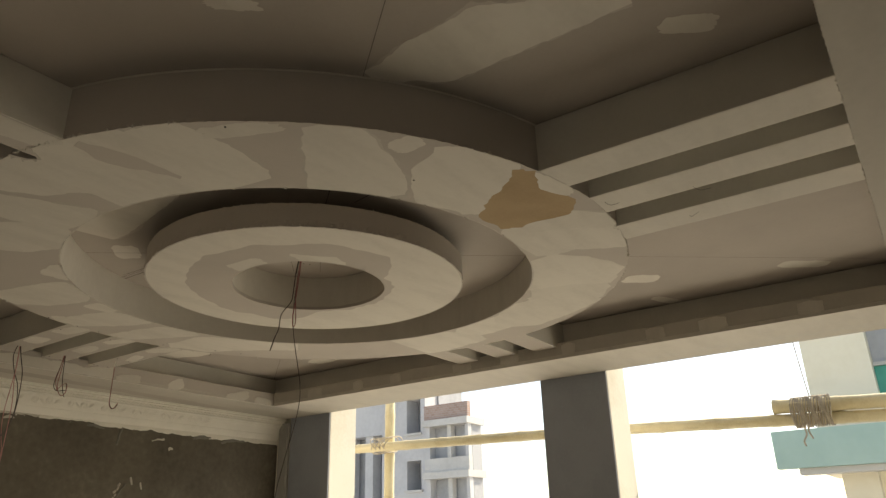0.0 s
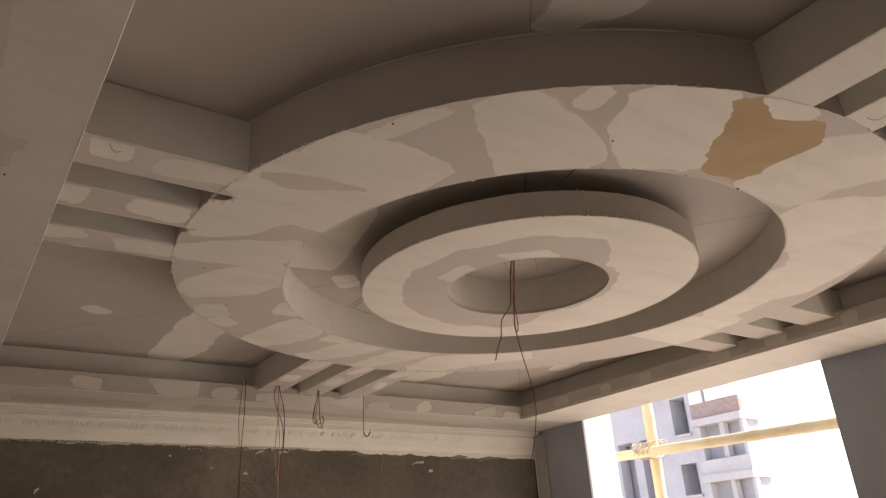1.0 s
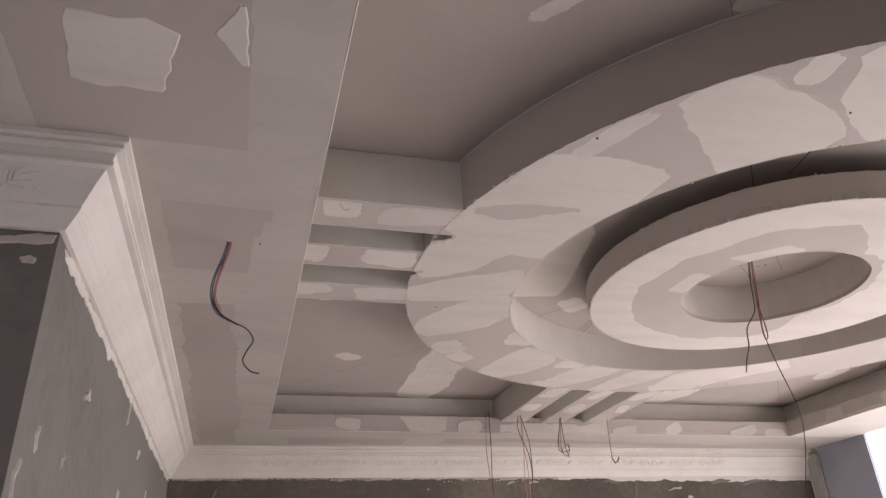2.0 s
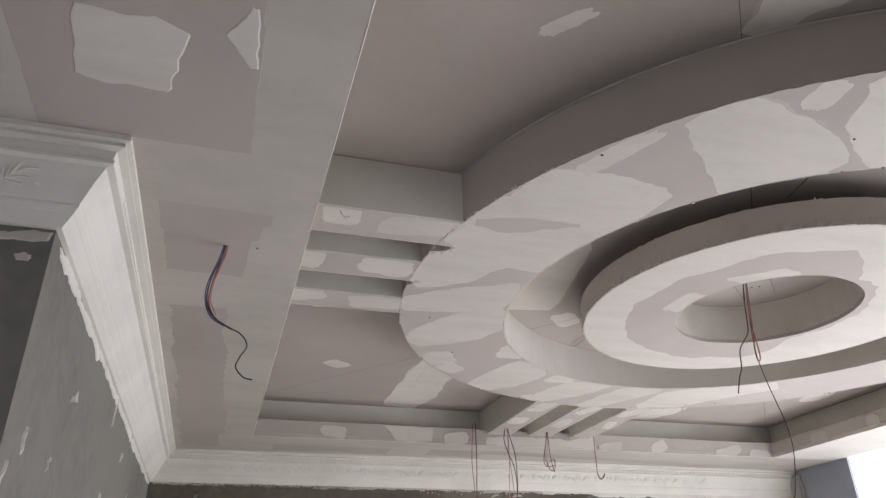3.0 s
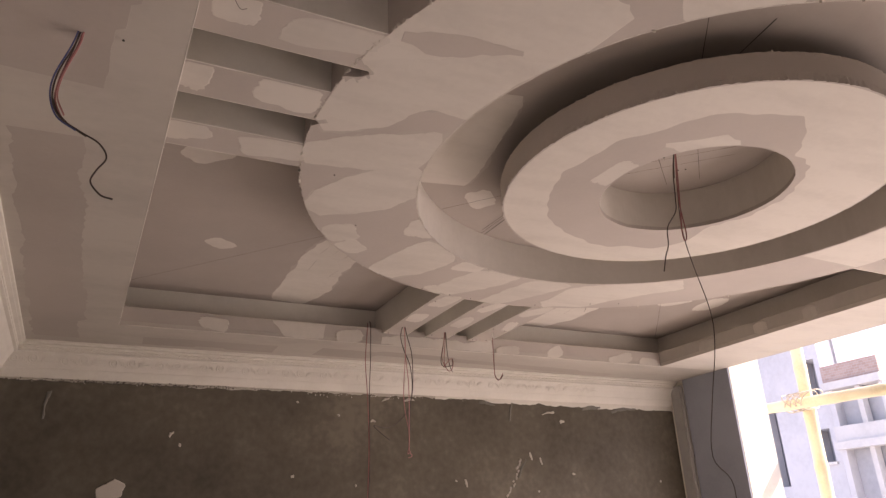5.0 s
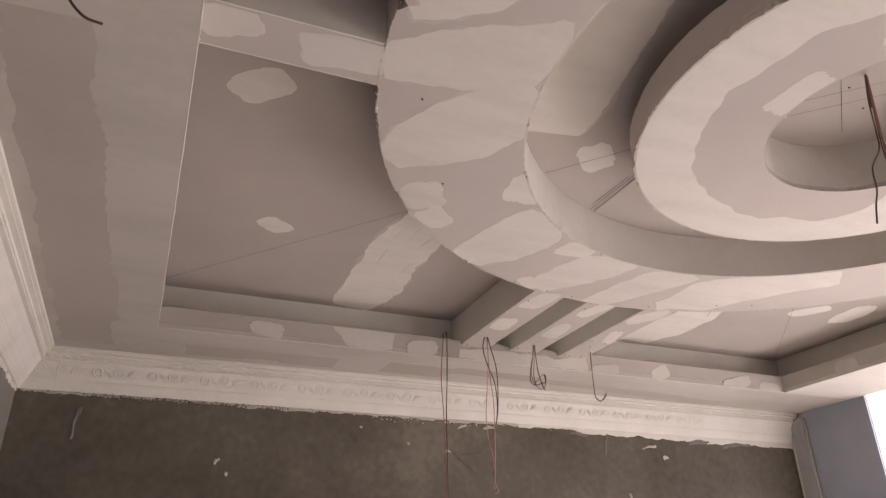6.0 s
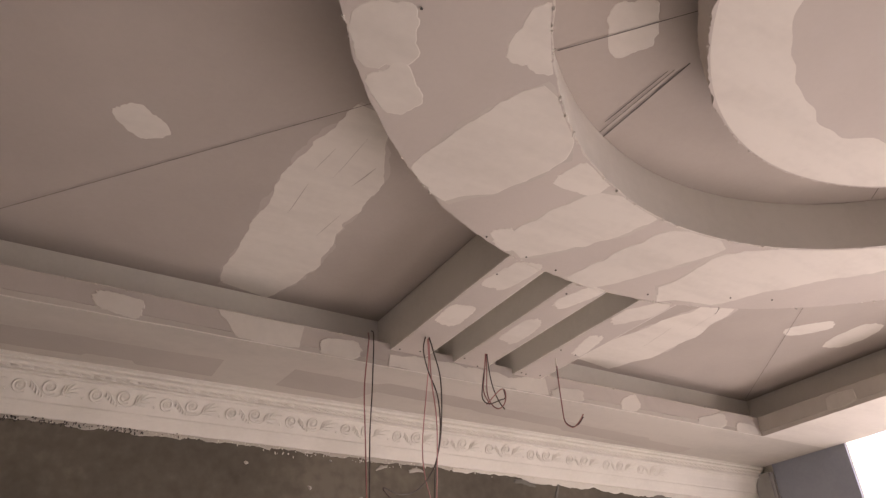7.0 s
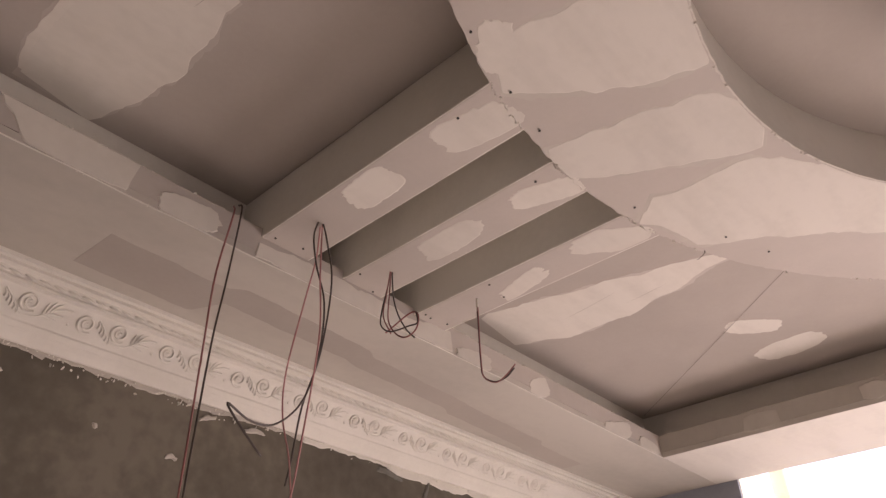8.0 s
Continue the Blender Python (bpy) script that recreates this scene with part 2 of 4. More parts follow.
border = structure(empty("ceiling_border", "lower border of grey gypsum board, half skimmed with putty", "ceiling"), "", "")
tagged(border, kind="structure")


def ragged_bar(name, x0, x1, y0, y1, z0, z1, material, parent, label="", amount=0.0022, step=0.045):
    """A long board with small hand-cut waves along its edges."""
    bm = bmesh.new()
    along_x = (x1 - x0) > (y1 - y0)
    length = x1 - x0 if along_x else y1 - y0
    count = max(2, int(length / step))
    rings = []
    for i in range(count + 1):
        s = length * i / count
        ring = []
        for k, (a, z) in enumerate(((0, z0), (1, z0), (1, z1), (0, z1))):
            x = x0 + s if along_x else (x0, x1)[a]
            y = (y0, y1)[a] if along_x else y0 + s
            da = wobble(x * 9, y * 9, z * 31, amount, 1.0) + wobble(x * 40, y * 40, z * 31, amount * 0.7, 1.0)
            dz = wobble(x * 11 + 5, y * 11, z * 17, amount * 0.7, 1.0) if z == z1 else 0.0
            ring.append(bm.verts.new((x, y + da, z + dz) if along_x else (x + da, y, z + dz)))
        rings.append(ring)
    for a, b in zip(rings, rings[1:]):
        for k in range(4):
            bm.faces.new((a[k], a[(k + 1) % 4], b[(k + 1) % 4], b[k]))
    bm.faces.new(rings[0])
    bm.faces.new(rings[-1])
    return part(name, bm, material, parent, label)


T = 0.02
# soffits
ragged_bar("soffit", WALL_W, WALL_E, TRAY_N, WALL_N, Z_EDGE, Z_EDGE + T, THIN_SKIM, border)
# east soffit in paler putty than the rest: window light put into colour
ragged_bar("soffit", TRAY_E, WALL_E, TRAY_S, TRAY_N - 0.0005, Z_EDGE, Z_EDGE + T, PUTTY, border)
ragged_bar("soffit", WALL_W, TRAY_W, TURN_Y, TRAY_N - 0.0005, Z_EDGE, Z_EDGE + T, THIN_SKIM, border)
ragged_bar("soffit", FAR_W, TRAY_W, TRAY_S, TURN_Y - 0.0005, Z_EDGE, Z_EDGE + T, THIN_SKIM, border)
ragged_bar("soffit", FAR_W, WALL_E, WALL_S, TRAY_S - 0.0005, Z_EDGE, Z_EDGE + T, THIN_SKIM, border)
# upstands at the tray's edge
ragged_bar("upstand", TRAY_W, TRAY_E, TRAY_N, TRAY_N + 0.014, Z_EDGE + T + 0.001, Z_LIP, BOARD, border)
ragged_bar("upstand", TRAY_W, TRAY_E, TRAY_S - 0.014, TRAY_S, Z_EDGE + T + 0.001, Z_LIP, BOARD, border)
ragged_bar("upstand", TRAY_E, TRAY_E + 0.014, TRAY_S, TRAY_N, Z_EDGE + T + 0.001, Z_LIP, THIN_SKIM, border)
ragged_bar("upstand", TRAY_W - 0.014, TRAY_W, TRAY_S, TRAY_N, Z_EDGE + T + 0.001, Z_LIP, BOARD, border)
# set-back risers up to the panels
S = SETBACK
# north and east risers take paler plaster, standing in for light they lack
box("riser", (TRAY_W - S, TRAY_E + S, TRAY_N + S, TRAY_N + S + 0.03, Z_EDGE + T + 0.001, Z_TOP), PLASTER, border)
box("riser", (TRAY_W - S, TRAY_E + S, TRAY_S - S - 0.03, TRAY_S - S, Z_EDGE + T + 0.001, Z_TOP), PUTTY, border)
box("riser", (TRAY_E + S, TRAY_E + S + 0.03, TRAY_S - S, TRAY_N + S, Z_EDGE + T + 0.001, Z_TOP), PLASTER, border)
box("riser", (TRAY_W - S - 0.03, TRAY_W - S, TRAY_S - S, TRAY_N + S, Z_EDGE + T + 0.001, Z_TOP), PUTTY, border)

# large ring
bm = bmesh.new()
annulus(bm, R_IN, R_OUT, Z_RING, Z_TOP, 900, 0.0052, 0.0052, broken=True)
ring = structure(part("ceiling_ring", bm, BOARD), "wide dropped ring of grey gypsum board, patched with putty", "ceiling ring")
bm = bmesh.new()
annulus(bm, R_IN - 0.003, R_IN + 0.014, Z_RING + 0.0006, Z_TOP - 0.001, 300, 0.003, 0.0)
part("inner_face", bm, PUTTY, ring, "pale skimmed inner face")

# inner disc: soffit, outer upstand and the wall of the hole
disc = structure(empty("ceiling_disc", "dropped round disc with a hole, pale skimmed gypsum", "ceiling disc"), "", "")
tagged(disc, kind="structure")
bm = bmesh.new()
annulus(bm, R_HOLE, R_DISC, Z_RING + 0.002, Z_RING + 0.016, 560, 0.0025, 0.0062)
part("soffit", bm, BOARD, disc)
bm = bmesh.new()
annulus(bm, R_DISC - 0.014, R_DISC - 0.0005, Z_RING + 0.016, 2.686, 460, 0.0, 0.006)
part("rim", bm, BOARD, disc)
bm = bmesh.new()
annulus(bm, R_HOLE + 0.001, R_HOLE + 0.014, Z_RING + 0.014, Z_TOP, 120, 0.0, 0.0)
part("hole_wall", bm, PUTTY, disc)

# three beams on each side of the ring
BEAMS = ((-0.326, -0.193), (-0.077, 0.050), (0.180, 0.303))
beams = {}
for side in "NSEW":
    for k, (a, b) in enumerate(BEAMS):
        inner = math.sqrt(R_OUT ** 2 - max(abs(a), abs(b)) ** 2) - 0.03
        if side == "N":
            dims = (a + 0.005, b + 0.004, inner, TRAY_N + S - 0.002)
        elif side == "S":
            dims = (a, b, TRAY_S - S + 0.002, -inner)
        elif side == "E":
            dims = (inner, TRAY_E + S - 0.002, a, b)
        else:
            dims = (TRAY_W - S + 0.002, -inner, a - 0.012, b - 0.012)
        ob = ragged_bar("ceiling_beam", *dims, Z_RING + 0.0004, Z_TOP - 0.001, PUTTY if side == "S" else BOARD, None, amount=0.0016)
        tagged(ob, "boxed gypsum board beam from ring to border", "ceiling beam", "beams round the ring", "structure")
        beams[side, k] = ob
        x0, x1, y0, y1 = dims
        z0, z1 = Z_RING + 0.0012, Z_TOP - 0.002
        # pale side faces added to brighten the slots between the beams
        for sides in (((x0 - 0.003, x0 + 0.005, y0, y1), (x1 - 0.005, x1 + 0.003, y0, y1)) if side in "NS" else ((x0, x1, y0 - 0.003, y0 + 0.005), (x0, x1, y1 - 0.005, y1 + 0.003))):
            box("lit_side_face", (*sides, z0, z1), PLASTER, ob)

# ---- skim coats, bare spots and torn paper on the boards ----
patch_count = 0
order = {}


def keep_on(parent, x, y):
    """Keeps a trowel stroke on the face that carries it."""
    if parent is ring:
        r = math.hypot(x, y)
        k = min(max(r, R_IN + 0.002), R_OUT - 0.002) / r
        return x * k, y * k
    if parent is disc:
        r = math.hypot(x, y)
        k = min(max(r, R_HOLE + 0.004), R_DISC - 0.006) / r
        return x * k, y * k
    return x, y


def stroke(name, material, parent, plane, u, v, w, angle, length, widths, bends, ragged=0.007, bounds=None, label="", blocky=False, feather=False):
    """A thin trowelled coat: a band with three widths, curved, with uneven edges; on a ceiling (plane z) or on a wall (plane y or x)."""
    global patch_count
    patch_count += 1
    if not feather:
        order[parent.name] = order.get(parent.name, 0) + 1
    lift = -0.00012 + 0.0000004 * patch_count if feather else 0.00002 * order[parent.name]
    dive = (0.0015 if parent is border else 0.0008) if plane == "z" else 0.006
    if plane == "x" and parent is border:
        dive = -0.006
    c, s = math.cos(radians(angle)), math.sin(radians(angle))
    n = max(12, int(length / 0.012))
    seed = patch_count * 3.7
    last = len(widths) - 1
    wide_most = max(widths)
    # coats on the ring are split finely across, to break off with its board
    inside = [k / 7 for k in range(-6, 7)] if parent is ring and plane == "z" else []
    columns = [(-1, 0.005), (-1, 0.0)] + [(k or 0.001, 0.0) for k in inside] + [(1, 0.0), (1, 0.005)]
    rows = []
    for i in range(n + 1):
        f = i / n
        q = min(max((f - 0.04) / 0.92, 0.0), 1.0) * last
        k = min(int(q), last - 1)
        if blocky:
            step = min(max((q - k - 0.45) / 0.08, 0.0), 1.0)
            q = k + step * 0.9 + 0.1 * (q - k)
        else:
            g = q - k
            q = k + g * g * (3.0 - 2.0 * g)
        wide = widths[k] + (widths[k + 1] - widths[k]) * (q - k)
        off = bends[k] + (bends[k + 1] - bends[k]) * (q - k)
        end = min(f, 1 - f) * length / (0.10 * wide_most + 0.004)
        wide = max(wide, 0.006) * (1.0 if blocky else min(1.0, 0.78 + 0.22 * end))
        row = []
        for side, rim in columns:
            a = (f - 0.5) * length
            edge_side = math.copysign(1.0, side)
            jag = ragged * (noise.noise(Vector((f * length * 11, edge_side * 3.1, seed))) + 0.6 * noise.noise(Vector((f * length * 38, edge_side * 5.7, seed + 9)))
                            + 0.3 * noise.noise(Vector((f * length * 110, edge_side * 2.7, seed + 4))))
            o = off + side * (wide / 2 + jag) + math.copysign(rim, side)
            if i in (0, 1, n - 1, n):
                a = (0.5 if i > 1 else -0.5) * (length + (0.010 if i in (0, n) else 0.0))
                a += 1.6 * ragged * noise.noise(Vector((edge_side * 2.3, f * 7, seed)))
            row.append((u + a * c - o * s, v + a * s + o * c))
        rows.append(row)
    bm = bmesh.new()
    grid = []
    for i, row in enumerate(rows):
        line = []
        for k, (p, q) in enumerate(row):
            # the rim dives into the board, so the coat feathers out
            up = -dive if k in (0, len(row) - 1) or i in (0, n) else lift + 0.0002
            if bounds:
                p, q = min(max(p, bounds[0]), bounds[1]), min(max(q, bounds[2]), bounds[3])
            if plane == "z":
                p, q = keep_on(parent, p, q)
                line.append(bm.verts.new((p, q, w - up)))
            elif plane == "y":
                line.append(bm.verts.new((p, w - up, q)))
            else:
                line.append(bm.verts.new((w + up, p, q)))
        grid.append(line)
    for a, b in zip(grid, grid[1:]):
        for k in range(len(columns) - 1):
            corners = (a[k], b[k], b[k + 1], a[k + 1])
            if parent is ring and any(math.hypot(p.co.x, p.co.y) > R_OUT - broken_off(math.atan2(p.co.y, p.co.x)) for p in corners):
                continue
            bm.faces.new(corners)
    ob = part(name, bm, material, parent, label)
    facing = {"z": Vector((0, 0, -1)), "y": Vector((0, -1, 0)), "x": Vector((1, 0, 0))}[plane]
    if ob.data.polygons[len(ob.data.polygons) // 2].normal.dot(facing) < 0:
        ob.data.flip_normals()
    return ob


def dab(name, material, parent, plane, u, v, w, angle, length, wide, ragged, bounds=None):
    """A round dab of filler: an uneven oval that thins out at its rim."""
    global patch_count
    patch_count += 1
    order[parent.name] = order.get(parent.name, 0) + 1
    lift = 0.0002 + 0.00002 * order[parent.name]
    dive = 0.0008 if plane == "z" else 0.006
    c, s = math.cos(radians(angle)), math.sin(radians(angle))
    seed = patch_count * 2.9
    n = 56
    bm = bmesh.new()

    def vert(p, q, up):
        if bounds:
            p, q = min(max(p, bounds[0]), bounds[1]), min(max(q, bounds[2]), bounds[3])
        if plane == "z":
            p, q = keep_on(parent, p, q)
            return bm.verts.new((p, q, w - up))
        return bm.verts.new((p, w - up, q))

    rings = []
    for grow, up in ((0.5, lift), (1.0, lift), (1.0, -dive)):
        row = []
        for i in range(n):
            t = i * math.tau / n
            x, y = math.cos(t), math.sin(t)
            k = 1.0 + 0.22 * noise.noise(Vector((x * 0.9, y * 0.9, seed))) + 0.07 * noise.noise(Vector((x * 3, y * 3, seed + 4)))
            k += ragged / (0.5 * wide) * (0.5 * noise.noise(Vector((x * 7, y * 7, seed))) + 0.4 * noise.noise(Vector((x * 18, y * 18, seed))))
            # squarer than an ellipse
            sq = (abs(x) ** 4.0 + abs(y) ** 4.0) ** -0.25
            rim = 0.005 if up < 0 else 0.0
            a, o = (0.5 * length * k * grow + rim) * x * sq, (0.5 * wide * k * grow + rim) * y * sq
            row.append(vert(u + a * c - o * s, v + a * s + o * c, up))
        rings.append(row)
    bm.faces.new(rings[0])
    for p, q in zip(rings, rings[1:]):
        for i in range(n):
            bm.faces.new((p[i], p[(i + 1) % n], q[(i + 1) % n], q[i]))
    ob = part(name, bm, material, parent)
    facing = Vector((0, 0, -1)) if plane == "z" else Vector((0, -1, 0))
    if ob.data.polygons[0].normal.dot(facing) < 0:
        ob.data.flip_normals()
    return ob


def skim(parent, plane, u, v, w, angle, length, widths, bends, ragged=0.010):
    bounds = None
    if parent is border and plane == "y":
        bounds = (TRAY_W + 0.004, TRAY_E - 0.004, Z_EDGE + 0.004, Z_LIP - 0.003)
    elif parent in beams.values():
        me = parent.data
        xs, ys = [p.co.x for p in me.vertices], [p.co.y for p in me.vertices]
        bounds = (min(xs) + 0.006, max(xs) - 0.006, min(ys) + 0.006, max(ys) - 0.006)
    if plane != "x" and length < 0.21 and parent is not border or plane == "y" and length < 0.2:
        wide = 0.5 * (max(widths) + sum(widths) / len(widths))
        return dab("putty_patch", PUTTY, parent, plane, u, v, w, angle, length * 1.04, wide * 1.04, 0.007, bounds)
    if plane == "z" and length < 0.26:
        ragged = 0.007
    if plane == "z" and parent is not border:
        # thinner, more ragged coat that feathers out round the patch
        wider = tuple(q * 1.01 + 0.008 for q in widths)
        stroke("thin_coat", THIN_SKIM if parent is not ceiling_panel else BOARD, parent, plane, u, v, w, angle, length + 0.014, wider, bends, ragged * 1.7, bounds, "", False, True)
    return stroke("putty_patch", PUTTY, parent, plane, u, v, w, angle, length, widths, bends, ragged, bounds)


def bare(parent, plane, u, v, w, angle, length, widths, bends, ragged=0.0045):
    return stroke("bare_patch", BARE_SHADED_BOARD, parent, plane, u, v, w, angle, length, widths, bends, ragged, (FAR_W, TRAY_E, -2.8, WALL_N - 0.09), "", True)


def torn(parent, plane, u, v, w, angle, length, widths, bends):
    return stroke("torn_patch", KRAFT, parent, plane, u, v, w, angle, length, widths, bends, 0.016, None, "brown torn paper patch")


# skimmed outer band of the disc, with an uneven inner edge
bm = bmesh.new()
prev = first = None
for i in range(181):
    a = i * math.tau / 180
    c, s = math.cos(a), math.sin(a)
    inner = 0.475 + 0.03 * noise.noise(Vector((c * 2, s * 2, 4.0))) + 0.02 * noise.noise(Vector((c * 7, s * 7, 1.0)))
    if math.cos(a - radians(-20)) > 0.2:
        inner = inner - 0.15 * min(1.0, (math.cos(a - radians(-20)) - 0.2) * 2.5)
    pair = [bm.verts.new((r * c, r * s, Z_RING + 0.0016)) for r in (inner, (inner + R_DISC) / 2, R_DISC - 0.005)]
    if prev:
        bm.faces.new((prev[0], pair[0], pair[1], prev[1]))
        bm.faces.new((prev[1], pair[1], pair[2], prev[2]))
    prev = pair
ob = part("putty_patch", bm, PUTTY, disc)
if ob.data.polygons[0].normal.z > 0:
    ob.data.flip_normals()

skim(ring, 'z', -1.056, -0.290, 2.6000, 128, 0.386, (0.191, 0.365, 0.362, 0.307, 0.226), (-0.043, 0.022, 0.011, 0.001, -0.014))
skim(ring, 'z', -0.951, -0.499, 2.6000, -171, 0.362, (0.302, 0.292, 0.280, 0.238, 0.183), (-0.006, -0.003, 0.000, 0.002, 0.004))
skim(ring, 'z', -0.974, -0.710, 2.6000, 117, 0.187, (0.021, 0.062, 0.058, 0.049, 0.021), (0.013, -0.004, -0.003, -0.001, 0.010))
skim(ring, 'z', -0.665, -0.814, 2.6000, -159, 0.428, (0.106, 0.289, 0.252, 0.202, 0.150), (0.043, -0.020, -0.009, 0.004, 0.016))
skim(ring, 'z', -0.668, -1.003, 2.6000, 90, 0.085, (0.054, 0.061, 0.068, 0.074, 0.029), (0.003, 0.000, -0.003, -0.005, 0.014))
skim(ring, 'z', -0.393, -0.996, 2.6000, -151, 0.432, (0.077, 0.268, 0.305, 0.300, 0.100), (0.018, -0.017, 0.005, 0.013, -0.014))
skim(ring, 'z', -0.223, -1.183, 2.6000, 169, 0.181, (0.024, 0.075, 0.083, 0.091, 0.048), (0.015, -0.003, -0.003, -0.003, 0.006))
skim(ring, 'z', 0.124, -1.081, 2.6000, 87, 0.384, (0.108, 0.304, 0.310, 0.314, 0.316), (0.015, -0.005, 0.000, 0.004, 0.008))
skim(ring, 'z', 0.714, -0.803, 2.6000, 91, 0.357, (0.128, 0.299, 0.304, 0.308, 0.112), (0.009, -0.003, 0.001, 0.004, -0.019))
skim(ring, 'z', 0.941, -0.322, 2.6000, 77, 0.627, (0.127, 0.163, 0.192, 0.205, 0.107), (-0.004, -0.000, -0.000, 0.002, -0.016))
torn(ring, 'z', -0.179, -1.083, 2.6000, -146, 0.406, (0.086, 0.300, 0.264, 0.107, 0.050), (-0.029, 0.005, 0.014, -0.020, -0.020))
skim(ring, 'z', -1.057, -0.169, 2.6000, 143, 0.548, (0.076, 0.268, 0.212, 0.290, 0.137), (0.017, -0.026, 0.030, 0.015, -0.046))
skim(ring, 'z', -1.051, 0.140, 2.6000, 154, 0.390, (0.137, 0.215, 0.191, 0.166, 0.124), (0.027, -0.010, -0.004, 0.003, 0.008))
skim(ring, 'z', -0.982, 0.384, 2.6000, 125, 0.425, (0.088, 0.230, 0.241, 0.211, 0.118), (0.025, -0.001, -0.008, 0.002, -0.001))
skim(ring, 'z', -0.955, 0.703, 2.6000, 62, 0.139, (0.114, 0.115, 0.113, 0.111, 0.068), (0.004, 0.002, -0.000, -0.003, 0.011))
skim(ring, 'z', -0.707, 0.575, 2.6000, 76, 0.137, (0.033, 0.104, 0.114, 0.114, 0.045), (-0.014, 0.007, 0.002, -0.008, 0.013))
skim(ring, 'z', -0.875, 0.811, 2.6000, -137, 0.116, (0.029, 0.090, 0.104, 0.063, 0.022), (-0.026, 0.002, 0.011, -0.004, -0.019))
skim(ring, 'z', -0.599, 0.873, 2.6000, 106, 0.380, (0.153, 0.244, 0.241, 0.218, 0.154), (0.024, -0.006, -0.005, -0.002, 0.017))
skim(ring, 'z', -0.363, 0.859, 2.6000, -172, 0.116, (0.039, 0.063, 0.076, 0.089, 0.098), (0.003, -0.001, 0.000, 0.001, 0.002))
skim(ring, 'z', -0.256, 1.020, 2.6000, 119, 0.368, (0.141, 0.218, 0.198, 0.174, 0.127), (-0.017, 0.009, 0.003, -0.001, -0.006))
skim(ring, 'z', 0.019, 1.066, 2.6000, 116, 0.414, (0.131, 0.192, 0.169, 0.147, 0.100), (-0.017, 0.014, 0.006, -0.005, -0.001))
skim(ring, 'z', 0.413, 0.943, 2.6000, 134, 0.644, (0.150, 0.197, 0.253, 0.307, 0.106), (-0.022, 0.005, 0.014, 0.006, -0.020))
skim(ring, 'z', -0.380, 1.146, 2.6000, -144, 0.103, (0.013, 0.032, 0.052, 0.070, 0.080), (0.003, 0.001, -0.000, -0.002, 0.000))
skim(beams["N", 0], 'z', -0.269, 1.581, 2.6000, 90, 0.131, (0.077, 0.083, 0.086, 0.071, 0.019), (-0.007, -0.001, 0.006, 0.003, -0.018))
skim(beams["N", 0], 'z', -0.256, 1.295, 2.6000, 97, 0.162, (0.085, 0.088, 0.083, 0.079, 0.033), (0.002, 0.003, -0.001, -0.004, 0.013))
skim(beams["N", 1], 'z', -0.012, 1.579, 2.6000, 90, 0.170, (0.078, 0.074, 0.070, 0.065, 0.061), (-0.000, -0.000, -0.000, 0.000, 0.000))
skim(beams["N", 1], 'z', -0.002, 1.316, 2.6000, 109, 0.145, (0.016, 0.061, 0.073, 0.061, 0.034), (-0.018, 0.003, 0.006, -0.002, -0.002))
skim(beams["N", 2], 'z', 0.260, 1.574, 2.6000, 75, 0.152, (0.059, 0.053, 0.047, 0.041, 0.035), (0.000, 0.001, 0.000, 0.000, 0.000))
skim(beams["N", 2], 'z', 0.250, 1.306, 2.6000, 123, 0.182, (0.020, 0.081, 0.111, 0.082, 0.023), (-0.016, 0.003, 0.006, -0.005, -0.000))
skim(beams["W", 1], 'z', -1.326, -0.042, 2.6000, -172, 0.148, (0.110, 0.101, 0.092, 0.083, 0.074), (0.001, 0.000, 0.000, -0.000, -0.001))
skim(beams["W", 1], 'z', -1.549, -0.034, 2.6000, 94, 0.103, (0.058, 0.065, 0.064, 0.063, 0.035), (0.000, 0.002, -0.000, -0.002, 0.008))
skim(beams["W", 2], 'z', -1.536, 0.210, 2.6000, 159, 0.110, (0.065, 0.075, 0.086, 0.095, 0.033), (-0.005, -0.000, 0.004, 0.008, -0.024))
skim(beams["W", 2], 'z', -1.312, 0.225, 2.6000, 172, 0.169, (0.096, 0.094, 0.092, 0.077, 0.033), (-0.004, 0.000, 0.004, 0.001, -0.006))
skim(beams["W", 0], 'z', -1.509, -0.299, 2.6000, 176, 0.088, (0.070, 0.073, 0.077, 0.080, 0.083), (0.001, 0.000, -0.000, -0.001, -0.001))
skim(beams["W", 0], 'z', -1.301, -0.292, 2.6000, 173, 0.203, (0.061, 0.074, 0.088, 0.098, 0.062), (-0.003, -0.000, 0.002, 0.003, -0.004))
skim(ceiling_panel, 'z', -0.735, -1.298, 2.7500, 97, 0.649, (0.036, 0.144, 0.203, 0.191, 0.085), (-0.030, 0.002, 0.013, -0.009, 0.002))
skim(ceiling_panel, 'z', -0.504, -1.700, 2.7500, 121, 0.128, (0.012, 0.045, 0.075, 0.060, 0.016), (-0.001, 0.001, 0.001, -0.003, 0.006))
skim(ceiling_panel, 'z', -1.165, -0.909, 2.7500, 131, 0.107, (0.017, 0.042, 0.035, 0.027, 0.009), (0.011, -0.004, -0.002, -0.000, 0.007))
skim(ceiling_panel, 'z', 1.182, -0.970, 2.7500, 124, 0.156, (0.094, 0.092, 0.089, 0.084, 0.080), (0.001, 0.002, 0.001, 0.000, -0.001))
skim(ceiling_panel, 'z', 1.455, -1.625, 2.7500, 126, 0.192, (0.100, 0.093, 0.084, 0.076, 0.026), (0.003, 0.001, -0.002, -0.004, 0.014))
